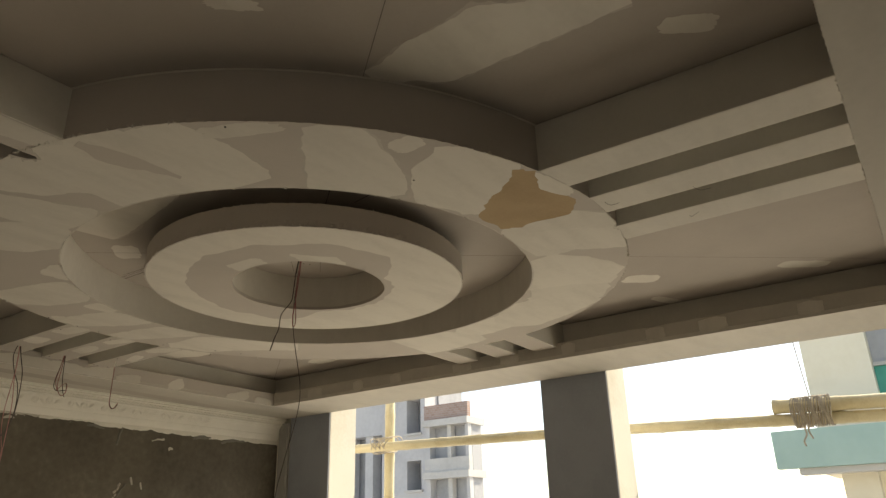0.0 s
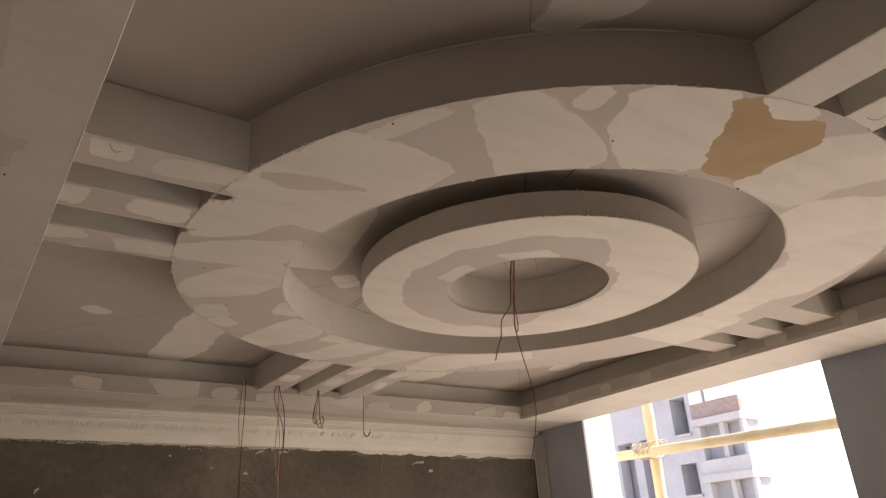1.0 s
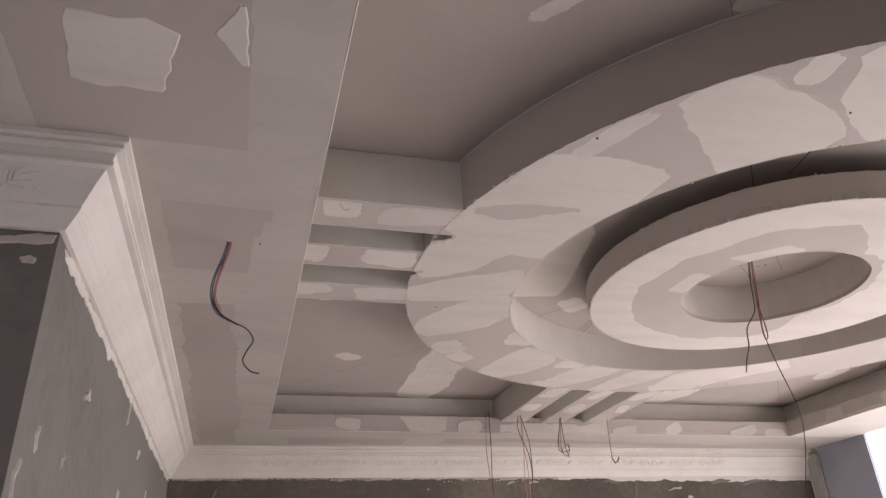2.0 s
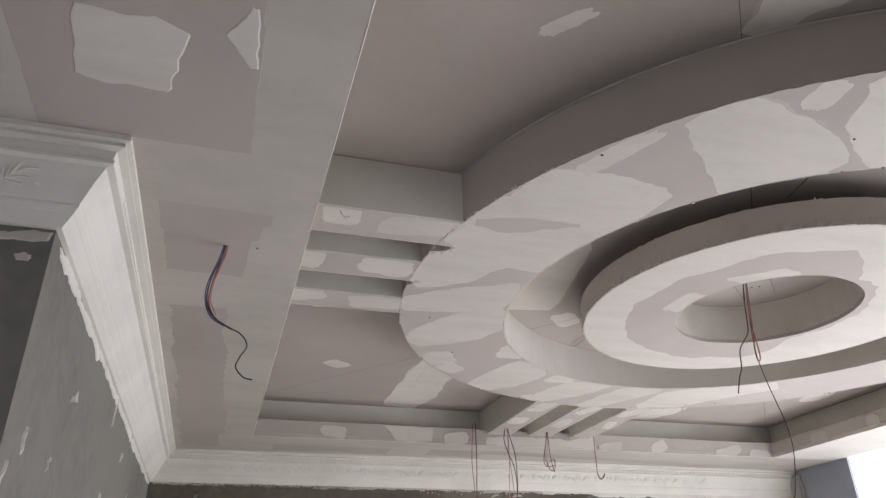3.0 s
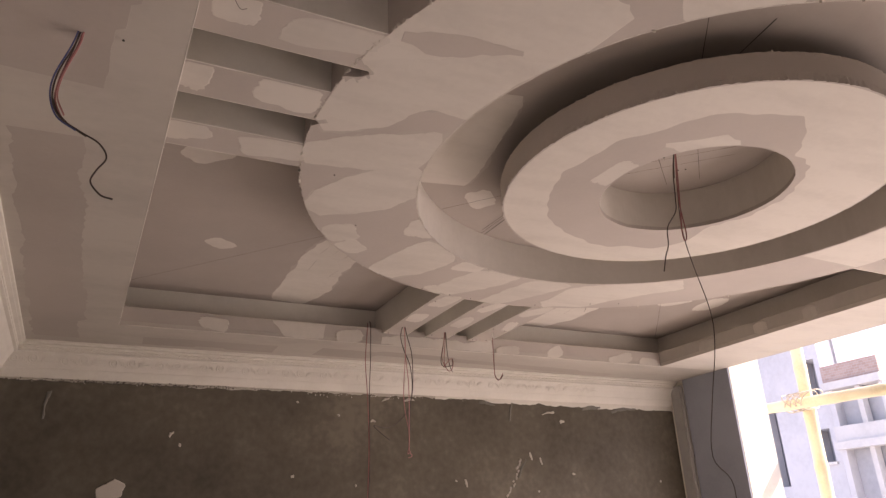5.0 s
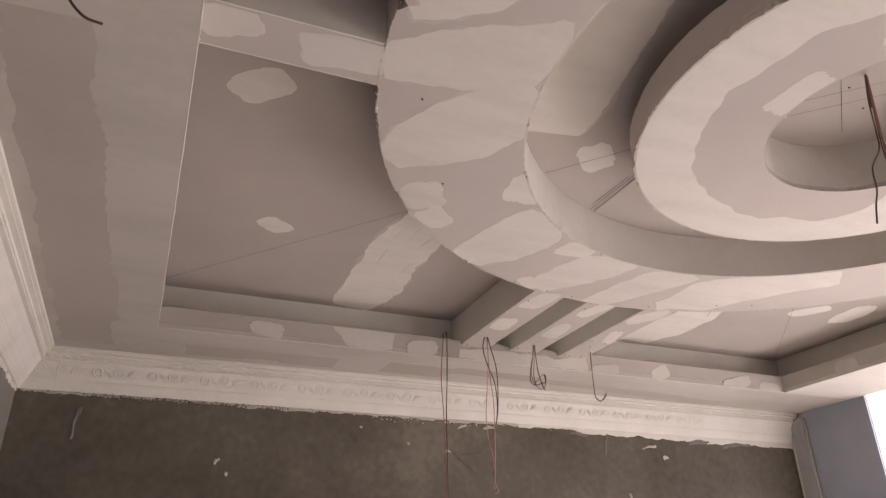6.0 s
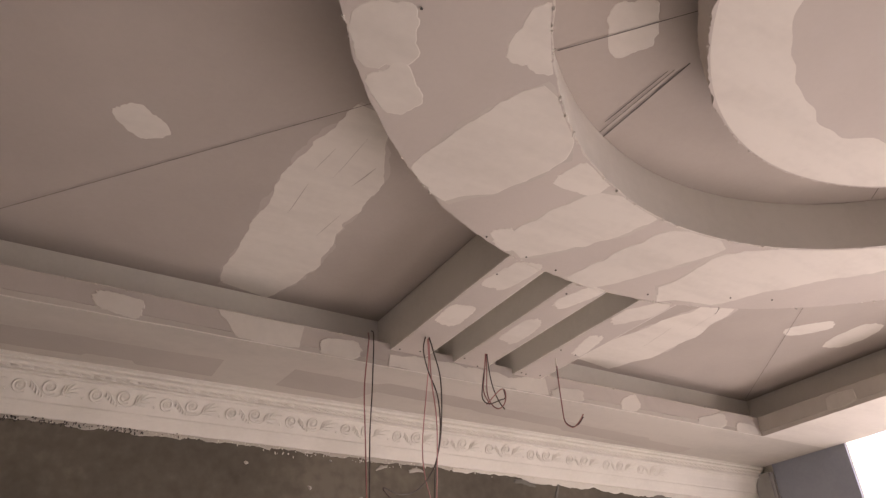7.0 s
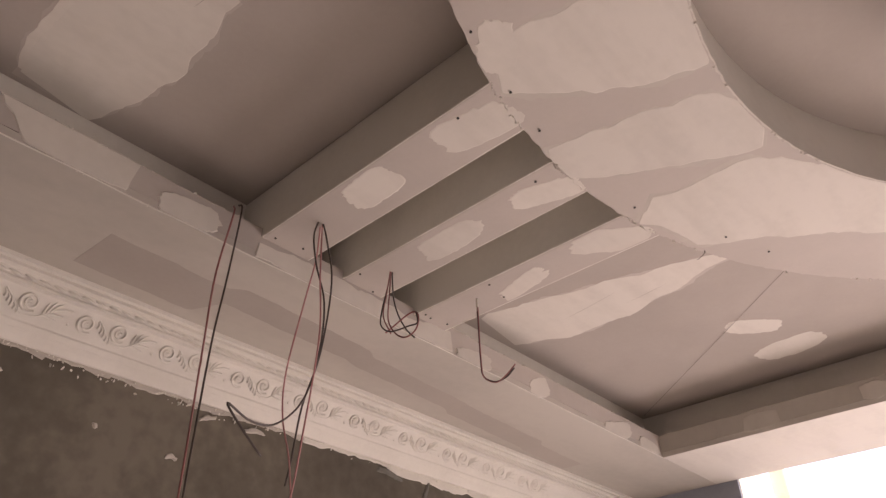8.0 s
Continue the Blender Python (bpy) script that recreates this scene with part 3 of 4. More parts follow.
skim(ceiling_panel, 'z', 1.582, -0.952, 2.7500, 154, 0.165, (0.017, 0.061, 0.086, 0.049, 0.014), (-0.023, 0.000, 0.014, -0.003, -0.020))
skim(ceiling_panel, 'z', -0.801, 1.489, 2.7500, 91, 0.924, (0.108, 0.236, 0.229, 0.215, 0.189), (0.018, -0.003, -0.003, -0.003, 0.004))
skim(ceiling_panel, 'z', -1.265, 1.314, 2.7500, -139, 0.113, (0.032, 0.095, 0.090, 0.084, 0.078), (-0.011, 0.004, 0.001, -0.001, -0.003))
skim(ceiling_panel, 'z', -1.429, 0.574, 2.7500, 134, 0.154, (0.040, 0.098, 0.116, 0.132, 0.051), (0.011, -0.004, 0.001, 0.005, -0.003))
skim(ceiling_panel, 'z', 0.714, 1.580, 2.7500, 97, 0.757, (0.056, 0.147, 0.226, 0.271, 0.250), (0.028, 0.005, -0.011, -0.012, 0.020))
skim(ceiling_panel, 'z', 1.195, 1.316, 2.7500, 129, 0.176, (0.097, 0.091, 0.082, 0.072, 0.024), (0.004, 0.002, -0.001, -0.004, 0.011))
skim(ceiling_panel, 'z', 1.426, 1.289, 2.7500, 83, 0.204, (0.026, 0.098, 0.161, 0.137, 0.037), (-0.007, 0.001, 0.005, -0.009, 0.011))
skim(ceiling_panel, 'z', -0.765, 1.734, 2.7500, 102, 0.488, (0.037, 0.143, 0.224, 0.213, 0.178), (-0.019, -0.003, 0.011, 0.002, -0.006))
skim(ceiling_panel, 'z', -0.467, 0.559, 2.7500, -137, 0.134, (0.036, 0.103, 0.116, 0.099, 0.038), (-0.012, 0.005, -0.004, 0.002, -0.009))
stroke("bare_patch", BOARD, ring, "z", -1.035, -0.366, Z_RING, -8, 0.27, (0.030, 0.078, 0.072, 0.036, 0.010), (0.0, 0.004, 0.0, -0.008, -0.012), 0.006)
# pale coat painted in where window light brightens the west panel
skim(ceiling_panel, 'z', -0.715, 0.225, 2.7500, 80, 0.56, (0.20, 0.22, 0.23, 0.23, 0.20), (0.0, 0.004, 0.006, 0.004, -0.004), 0.008)
bare(border, 'z', -1.815, -0.190, 2.5370, 93, 0.36, (0.250, 0.226, 0.204, 0.198, 0.190), (-0.008, 0.0, 0.004, 0.0, 0.0))
bare(border, 'z', -1.838, 1.203, 2.5370, 90, 1.935, (0.156, 0.169, 0.181, 0.205, 0.180), (0.006, 0.000, -0.005, -0.010, 0.0), 0.013)
bare(border, 'z', -1.930, -0.894, 2.5370, 90, 0.583, (0.34, 0.375, 0.385, 0.38, 0.38), (0.02, 0.0, 0.0, 0.0, 0.0))
skim(border, 'z', -1.950, -0.845, 2.5360, 117, 0.203, (0.058, 0.165, 0.164, 0.158, 0.056), (-0.028, 0.017, 0.004, -0.013, 0.019))
skim(border, 'z', -1.762, -0.927, 2.5360, 89, 0.136, (0.007, 0.025, 0.044, 0.030, 0.008), (-0.010, -0.002, 0.007, -0.000, -0.012))
bare(border, 'z', -1.146, 2.141, 2.5370, 179, 0.636, (0.150, 0.146, 0.118, 0.142, 0.135), (-0.004, -0.006, 0.010, 0.001, -0.004))
bare(border, 'z', 0.405, 2.137, 2.5370, -177, 2.014, (0.080, 0.094, 0.079, 0.092, 0.162), (-0.020, -0.003, 0.013, 0.032, -0.038))
skim(border, 'y', -1.181, 2.578, 1.8940, 174, 0.129, (0.015, 0.061, 0.063, 0.059, 0.049), (0.017, -0.004, -0.004, -0.001, 0.005))
skim(border, 'y', -0.769, 2.589, 1.8940, 177, 0.266, (0.087, 0.081, 0.082, 0.082, 0.023), (-0.008, 0.001, 0.006, 0.006, -0.023))
skim(border, 'y', -0.504, 2.569, 1.8940, -168, 0.136, (0.056, 0.070, 0.064, 0.058, 0.042), (-0.005, 0.003, 0.000, -0.002, 0.002))
skim(border, 'y', 0.434, 2.556, 1.8940, -171, 0.154, (0.052, 0.051, 0.050, 0.049, 0.042), (-0.000, -0.001, -0.001, -0.001, 0.002))
skim(border, 'y', 0.763, 2.570, 1.8940, -157, 0.112, (0.012, 0.045, 0.073, 0.074, 0.026), (-0.005, 0.001, 0.004, -0.005, 0.008))
skim(border, 'y', 1.254, 2.562, 1.8940, -167, 0.181, (0.013, 0.047, 0.066, 0.060, 0.053), (-0.014, -0.000, 0.006, -0.000, -0.006))
skim(border, 'y', 1.472, 2.557, 1.8940, 175, 0.131, (0.039, 0.044, 0.049, 0.053, 0.055), (-0.001, -0.000, 0.001, 0.001, 0.001))
skim(border, 'y', 0.007, 2.567, 1.8940, -179, 0.670, (0.064, 0.048, 0.052, 0.052, 0.043), (-0.005, 0.003, 0.001, -0.000, -0.002))
skim(ring, 'z', 0.207, -1.093, 2.6000, 130, 0.353, (0.067, 0.190, 0.189, 0.184, 0.100), (-0.030, 0.014, 0.004, -0.007, 0.016))
skim(ring, 'z', 0.489, -0.901, 2.6000, 133, 0.423, (0.214, 0.273, 0.348, 0.403, 0.148), (-0.009, 0.009, 0.007, -0.015, 0.029))
skim(ring, 'z', 0.895, -0.558, 2.6000, 69, 0.604, (0.232, 0.287, 0.335, 0.270, 0.077), (-0.010, 0.005, 0.017, -0.014, -0.006))
skim(ring, 'z', 1.047, 0.066, 2.6000, 93, 0.415, (0.133, 0.298, 0.335, 0.370, 0.403), (-0.045, 0.008, 0.004, 0.001, -0.002))
skim(disc, 'z', -0.329, -0.015, 2.6020, 95, 0.153, (0.067, 0.071, 0.074, 0.077, 0.066), (0.000, 0.001, 0.001, 0.002, -0.005))
skim(disc, 'z', -0.209, -0.251, 2.6020, 148, 0.213, (0.024, 0.068, 0.068, 0.068, 0.026), (-0.011, 0.006, 0.000, -0.005, 0.011))

# faint skims on the window-side upstand and spots along the north upstand
for i in range(9):
    y = -1.6 + 0.39 * i + 0.06 * math.sin(i * 2.3)
    stroke("putty_patch", PUTTY, border, "x", y, 2.582, TRAY_E - 0.0035, 0, 0.10 + 0.03 * math.sin(i * 1.7), (0.04, 0.055, 0.06, 0.055, 0.045), (0, 0, 0, 0, 0), 0.005).data.flip_normals()


# ---- joints, pencil lines and screw holes ----
def line_on_ceiling(x0, y0, x1, y1, width, z, parent, name="board_joint", wavy=0.0, material=PENCIL, taper=False):
    d = Vector((x1 - x0, y1 - y0, 0))
    side = Vector((-d.y, d.x, 0)).normalized() * width / 2
    bm = bmesh.new()
    n = max(2, int(d.length / 0.03))
    prev = None
    for i in range(n + 1):
        p = Vector((x0, y0, z)) + d * i / n
        k = 0.6 + 0.7 * abs(noise.noise(p * 22))
        if taper:
            k *= 0.1 + 1.6 * (i / n) * (1.6 - 1.5 * i / n)
        p += side.normalized() * wavy * noise.noise(p * 9)
        cur = (bm.verts.new(p - side * k), bm.verts.new(p + side * k))
        if prev:
            bm.faces.new((prev[0], cur[0], cur[1], prev[1]))
        prev = cur
    ob = part(name, bm, material, parent)
    if ob.data.polygons[0].normal.z > 0:
        ob.data.flip_normals()
    return ob


ZJ = Z_TOP - 0.0022
for sx, sy in ((-1, -1), (-1, 1), (1, 1), (1, -1)):
    # mitred joints run out along the diagonals
    for r0, r1 in ((0.45, 0.885), (1.255, 2.56)):
        line_on_ceiling(sx * 0.638 * r0, sy * 0.770 * r0, sx * 0.638 * r1, sy * 0.770 * r1, 0.0020 if r0 > 1 else 0.0026, ZJ, ceiling_panel)
line_on_ceiling(-0.293, 0.845, -0.291, 0.57, 0.0045, ZJ, ceiling_panel, "pencil_line")
line_on_ceiling(-0.312, 0.835, -0.306, 0.60, 0.0025, ZJ, ceiling_panel, "pencil_line")
line_on_ceiling(-0.325, 0.80, -0.316, 0.61, 0.003, ZJ, ceiling_panel, "pencil_line")
line_on_ceiling(-0.26, -0.463, -0.285, -0.60, 0.005, ZJ, ceiling_panel, "pencil_line")
line_on_ceiling(-0.15, 0.17, 0.12, -0.10, 0.0018, ZJ, ceiling_panel, "pencil_line")
line_on_ceiling(-0.10, 0.20, 0.16, -0.06, 0.0018, ZJ, ceiling_panel, "pencil_line")
line_on_ceiling(-0.16, -0.02, 0.10, 0.20, 0.0018, ZJ, ceiling_panel, "pencil_line")
line_on_ceiling(-0.05, -0.10, 0.18, 0.12, 0.0018, ZJ, ceiling_panel, "pencil_line")

# trowel marks where the board shows through the long patches
for x0, y0, x1, y1, w in ((-0.846, 1.50, -0.845, 1.35, 0.008), (-0.853, 1.29, -0.842, 1.19, 0.006), (-0.733, 1.57, -0.716, 1.44, 0.007), (-0.742, 1.31, -0.722, 1.21, 0.012), (-0.80, 1.30, -0.79, 1.12, 0.004)):
    line_on_ceiling(x0, y0, x1, y1, w * 0.55, ZJ + 0.0004, ceiling_panel, "trowel_mark", 0.004, BARE_SHADED_BOARD, True)
for x0, y0, x1, y1, w in ((0.72, 1.74, 0.69, 1.54, 0.005), (0.77, 1.55, 0.75, 1.40, 0.004)):
    line_on_ceiling(x0, y0, x1, y1, w * 0.55, ZJ + 0.0004, ceiling_panel, "trowel_mark", 0.004, BARE_SHADED_BOARD, True)


def screw(x, y, z, parent, r=0.0028):
    bm = bmesh.new()
    bmesh.ops.create_cone(bm, cap_ends=True, segments=10, radius1=r, radius2=r * 0.8, depth=0.002, matrix=Matrix.Translation((x, y, z)))
    return part("screw_hole", bm, SCREW, parent)


for x, y in ((-0.167, 1.212), (0.173, 1.20), (-0.434, 1.158), (-0.283, 1.192), (-0.501, -0.90), (-1.002, -0.705), (0.55, 1.05), (-1.11, 0.30), (-0.93, 0.62), (0.42, 1.10)):
    screw(x, y, Z_RING - 0.0022, ring)
for side, k, x, y in (("N", 0, -0.300, 1.875), ("N", 0, -0.229, 1.862), ("N", 0, -0.299, 1.306), ("N", 1, -0.061, 1.846), ("N", 1, 0.019, 1.885), ("N", 1, -0.048, 1.309),
                      ("N", 2, 0.201, 1.868), ("N", 2, 0.202, 1.641), ("N", 2, 0.276, 1.652), ("N", 2, 0.282, 1.861), ("N", 2, 0.225, 1.872)):
    screw(x, y, Z_RING - 0.001, beams[side, k], 0.003)
for x, y in ((-0.05, 0.05), (0.06, 0.10), (0.08, 0.085), (-0.09, 0.0), (0.02, -0.08)):
    screw(x, y, ZJ - 0.0005, ceiling_panel)
screw(-1.70, -0.20, Z_EDGE - 0.005, border)

# ---- cornice ----
PROFILE = ((0.000, 2.5365), (0.101, 2.5365), (0.101, 2.525), (0.092, 2.523), (0.094, 2.514), (0.080, 2.511), (0.076, 2.494), (0.080, 2.490), (0.079, 2.484), (0.067, 2.482),
           (0.052, 2.458), (0.036, 2.424), (0.0325, 2.418), (0.0325, 2.413), (0.0265, 2.402), (0.0250, 2.4005), (0.0185, 2.389), (0.0172, 2.3875), (0.009, 2.377), (0.000, 2.376))


def cornice(points, mitre, label, deep=1.0):
    """points: start and end on the wall line; mitre: per end +1 (inside corner), -1 (outside corner) or 0; it projects to the right of the way."""
    thing = structure(empty("cornice", label, "cornice"), "", "")
    tagged(thing, kind="structure")
    a, b = Vector(points[0]), Vector(points[1])
    d = (b - a).normalized()
    out = Vector((d.y, -d.x, 0))
    n = max(2, int((b - a).length / 0.06))
    bm = bmesh.new()
    rows = []
    for i in range(n + 1):
        f = i / n
        row = []
        for o, z in PROFILE:
            o *= deep
            s0, s1 = mitre[0] * o, (b - a).length - mitre[1] * o
            p = a + d * (s0 + (s1 - s0) * f) + out * o
            p.z = z + wobble(p.x * 4, p.y * 4, 1.0, 0.0012, 1.0)
            row.append(bm.verts.new(p))
        rows.append(row)
    for r, q in zip(rows, rows[1:]):
        for k in range(len(PROFILE) - 1):
            bm.faces.new((r[k], r[k + 1], q[k + 1], q[k]))
    bm.faces.new(rows[0])
    bm.faces.new(rows[-1])
    part("moulding", bm, PLASTER, thing)
    # roped bead under the top fillet
    length = (b - a).length
    bm = bmesh.new()
    s = 0.10
    while s < length - 0.10:
        c = a + d * s + out * 0.0785 * deep
        c.z = 2.5015
        m = Matrix.Translation(c) @ Matrix((d, (out * 0.93 + Vector((0, 0, -0.36))).normalized(), Vector((0, 0, 1)))).transposed().to_4x4() @ pose(0, 0, 0, 0, 17, 0)
        bmesh.ops.create_icosphere(bm, subdivisions=1, radius=1.0, matrix=m @ Matrix.Diagonal((0.0200, 0.0024, 0.0050, 1)))
        s += 0.0330
    part("rope_bead", bm, PLASTER, thing, smooth=True)
    return thing, a, d, out, length, deep


def scroll_mesh():
    """Two spirals with leaves between and a fan of three leaves at the end, in low relief."""
    bm = bmesh.new()

    def ridge(points, r0, r1):
        rings = []
        for i, (x, z) in enumerate(points):
            x2, z2 = points[min(i + 1, len(points) - 1)]
            x1, z1 = points[max(i - 1, 0)]
            tx, tz = x2 - x1, z2 - z1
            l = math.hypot(tx, tz) or 1.0
            nx, nz = -tz / l, tx / l
            r = r0 + (r1 - r0) * i / (len(points) - 1)
            rings.append([bm.verts.new((x + nx * r * c, h * r, z + nz * r * c)) for c, h in ((-1.2, -0.4), (-0.5, 1.8), (0.5, 1.8), (1.2, -0.4))])
        for p, q in zip(rings, rings[1:]):
            for k in range(3):
                bm.faces.new((p[k], p[k + 1], q[k + 1], q[k]))

    for cx, cz, start, size in ((-0.064, -0.001, -0.9, 0.0225), (0.016, 0.004, -0.9, 0.0235)):
        pts = []
        for i in range(40):
            t = i / 39
            a = start - t * 3.4 * math.pi
            r = size * (1.0 - 0.74 * t)
            pts.append((cx + r * math.cos(a), cz + r * math.sin(a)))
        ridge(pts, 0.0030, 0.0022)
        ridge([(cx - 0.003, cz), (cx, cz + 0.001), (cx + 0.003, cz)], 0.0036, 0.0030)
    # leaf of slanting ribs that runs down between the spirals
    for k in range(5):
        x, z = -0.040 + 0.0088 * k, 0.013 - 0.0062 * k
        h = 0.020 - 0.0016 * abs(k - 2)
        ridge([(x, z), (x + 0.0052, z - h * 0.45), (x + 0.0040, z - h)], 0.0014, 0.0032)
    # stem under the second spiral, sweeping up into a spray of leaves
    ridge([(-0.040, 0.018), (-0.022, 0.002), (-0.004, -0.021), (0.016, -0.0275), (0.038, -0.023), (0.056, -0.010), (0.072, 0.004), (0.092, 0.013), (0.108, 0.014)], 0.0018, 0.0020)
    for x, z, dx, dz in ((0.050, -0.012, 0.004, 0.027), (0.057, -0.007, 0.011, 0.029), (0.065, 0.000, 0.019, 0.024), (0.060, -0.008, 0.034, 0.004), (0.052, -0.014, 0.030, -0.004)):
        ridge([(x, z), (x + dx * 0.45, z + dz * 0.62), (x + dx, z + dz)], 0.0030, 0.0015)
    ridge([(0.104, -0.014), (0.107, -0.015), (0.109, -0.019)], 0.0032, 0.0026)
    bmesh.ops.recalc_face_normals(bm, faces=bm.faces)
    me = bpy.data.meshes.new("scroll")
    bm.to_mesh(me)
    bm.free()
    me.materials.append(PLASTER)
    for f in me.polygons:
        f.use_smooth = True
    return me


SCROLL = scroll_mesh()


def ornament(made, first, pitch, last, relief=1.0):
    thing, a, d, out, length, deep = made
    up = Vector((0, 0, 1)) * 0.88 + out * 0.47
    face = (out * 0.88 - Vector((0, 0, 1)) * 0.47).normalized()
    s = first
    while s < last:
        ob = new("scroll", SCROLL)
        ob.parent = thing
        c = a + d * s + out * 0.0515 * deep
        c.z = 2.4555
        ob.matrix_local = Matrix.Translation(c) @ Matrix((d, face, up.normalized())).transposed().to_4x4() @ Matrix.Diagonal((1.02, 1.02 * relief, 1.02, 1))
        s += pitch


north = cornice(((WALL_W, WALL_N, 0), (WALL_E, WALL_N, 0)), (1, 0), "white cast plaster cornice with scroll ornament along the back wall")
ornament(north, 0.143, 0.2135, 3.45, 0.68)
west = cornice(((WALL_W, TURN_Y, 0), (WALL_W, WALL_N, 0)), (-1, 1), "white cast plaster cornice along the side wall", 1.15)
back = cornice(((FAR_W, TURN_Y, 0), (WALL_W, TURN_Y, 0)), (0, -1), "white cast plaster cornice turning the corner", 1.15)
ornament(back, 0.2, 0.2135, 3.0, 1.0)

# ---- putty smears and splashes on the walls ----
wall_n, wall_w = bpy.data.objects["wall_north"], bpy.data.objects["wall_west"]
rng = random.Random(11)
x = WALL_W + 0.05
while x < 2.0:
    l = rng.uniform(0.12, 0.36)
    h = rng.uniform(0.008, 0.016) + (0.024 if x > 0.3 else 0.0)
    stroke("putty_smear", PLASTER if x > 0.2 else THIN_SKIM, wall_n, "y", x + l / 2, 2.378 - h * 0.30, WALL_N - 0.003, rng.uniform(-1, 1), l * 1.25, (h * 0.6, h * 0.9, h, h * 0.9, h * 0.7), (0, 0, 0, 0, 0), 0.011)
    x += l * 0.9
for u, v, l, w, ang in ((-1.84, 2.25, 0.12, 0.014, 85), (0.72, 2.30, 0.11, 0.014, 80), (1.00, 2.30, 0.09, 0.010, 12), (-0.20, 2.22, 0.03, 0.012, 0),
                        (0.03, 2.345, 0.06, 0.018, 10), (-0.12, 2.345, 0.05, 0.014, 30), (1.10, 2.25, 0.03, 0.012, 20), (0.77, 1.96, 0.12, 0.014, 60),
                        (1.35, 2.345, 0.14, 0.03, 5), (1.62, 2.34, 0.2, 0.035, 8), (0.55, 2.345, 0.10, 0.018, -5), (-1.27, 2.13, 0.022, 0.016, 60)):
    stroke("putty_splash", THIN_SKIM if l < 0.1 else CEMENT_PALE, wall_n, "y", u, v, WALL_N - 0.004, ang, l, (w * 0.3, w * 0.6, w * 0.25), (0, 0.004, -0.003), 0.008)
for i in range(10):
    s = rng.uniform(0.003, 0.009)
    stroke("putty_splash", THIN_SKIM, wall_n, "y", rng.uniform(-1.9, 1.9), rng.uniform(1.75, 2.33), WALL_N - 0.004, rng.uniform(0, 180), s * 1.6, (s * 0.6, s * 0.8, s * 0.5), (0, 0, 0), 0.003)
# larger splashes and a dotted run of drips
stroke("putty_splash", THIN_SKIM, wall_n, "y", -1.525, 1.855, WALL_N - 0.004, 50, 0.13, (0.03, 0.075, 0.09, 0.06), (0, 0.01, -0.008, 0), 0.014)
for i in range(11):
    f = i / 10
    stroke("putty_splash", THIN_SKIM, wall_n, "y", 0.765 - 0.10 * f + rng.uniform(-0.012, 0.012), 2.005 - 0.20 * f, WALL_N - 0.004, 60 + rng.uniform(-25, 25), rng.uniform(0.008, 0.020), (0.002, 0.004, 0.002), (0, 0, 0), 0.003)
for u, v in ((0.842, 2.032), (0.914, 2.003), (0.378, 1.878)):
    stroke("putty_splash", THIN_SKIM, wall_n, "y", u, v, WALL_N - 0.004, 105, 0.04, (0.004, 0.008, 0.004), (0, 0, 0), 0.003)
# drips under the cornice that turns the corner
wall_back = bpy.data.objects["wall_return"]
for u, v, l, h in ((-2.13, 2.356, 0.09, 0.022), (-2.22, 2.360, 0.07, 0.014), (-2.36, 2.358, 0.12, 0.018), (-2.12, 2.315, 0.020, 0.012), (-2.20, 2.305, 0.016, 0.020)):
    stroke("putty_smear", THIN_SKIM, wall_w if u > -2.277 else wall_back, "y", u, v, TURN_Y - 0.003, 4, l, (h * 0.5, h, h * 0.7), (0, 0.002, 0), 0.008)
y = TURN_Y + 0.1
while y < 2.2:
    l = rng.uniform(0.15, 0.4)
    h = rng.uniform(0.012, 0.028)
    stroke("putty_smear", PLASTER, wall_w, "x", y + l / 2, 2.372 - h * 0.35, WALL_W + 0.003, 0, l * 1.2, (h * 0.7, h, h * 0.8), (0, 0, 0), 0.014)
    y += l
for u, v, l, w, ang in ((1.40, 2.10, 0.15, 0.03, 70), (0.02, 2.19, 0.03, 0.03, 0), (1.75, 2.02, 0.10, 0.02, 75), (0.7, 2.05, 0.04, 0.02, 20), (1.05, 2.25, 0.05, 0.02, 40),
                        (-0.355, 2.012, 0.05, 0.012, 80), (-0.009, 2.176, 0.035, 0.010, 20), (-0.44, 1.915, 0.07, 0.014, 70), (-0.116, 2.009, 0.03, 0.010, 60), (0.698, 2.332, 0.12, 0.008, 70)):
    stroke("putty_splash", THIN_SKIM, wall_w, "x", u, v, WALL_W + 0.004, ang, l, (w * 0.3, w * 0.7, w * 0.4), (0, 0.01, 0), 0.012)


# ---- electric wires hanging from the ceiling ----
def wire_bundle(label, strands, tight=0.0):
    """A bundle; strands: material, radius, points; tight draws them to the first strand."""
    x, y, z = strands[0][2][0]
    thing = empty("electric_wire", label, "wire", "wires hanging from the ceiling", "", (x, y, z))
    for k, (material, radius, pts) in enumerate(strands):
        if tight and k:
            pts = [Vector(p).lerp(Vector(q), tight) for p, q in zip(pts, strands[0][2])]
        tube("strand", [(p[0] - x, p[1] - y, p[2] - z) for p in pts], radius, material, thing)
    return thing


K, RD, BL, PK = WIRE_BLACK, WIRE_RED, WIRE_BLUE, WIRE_PINK
Y1 = TRAY_N - 0.012
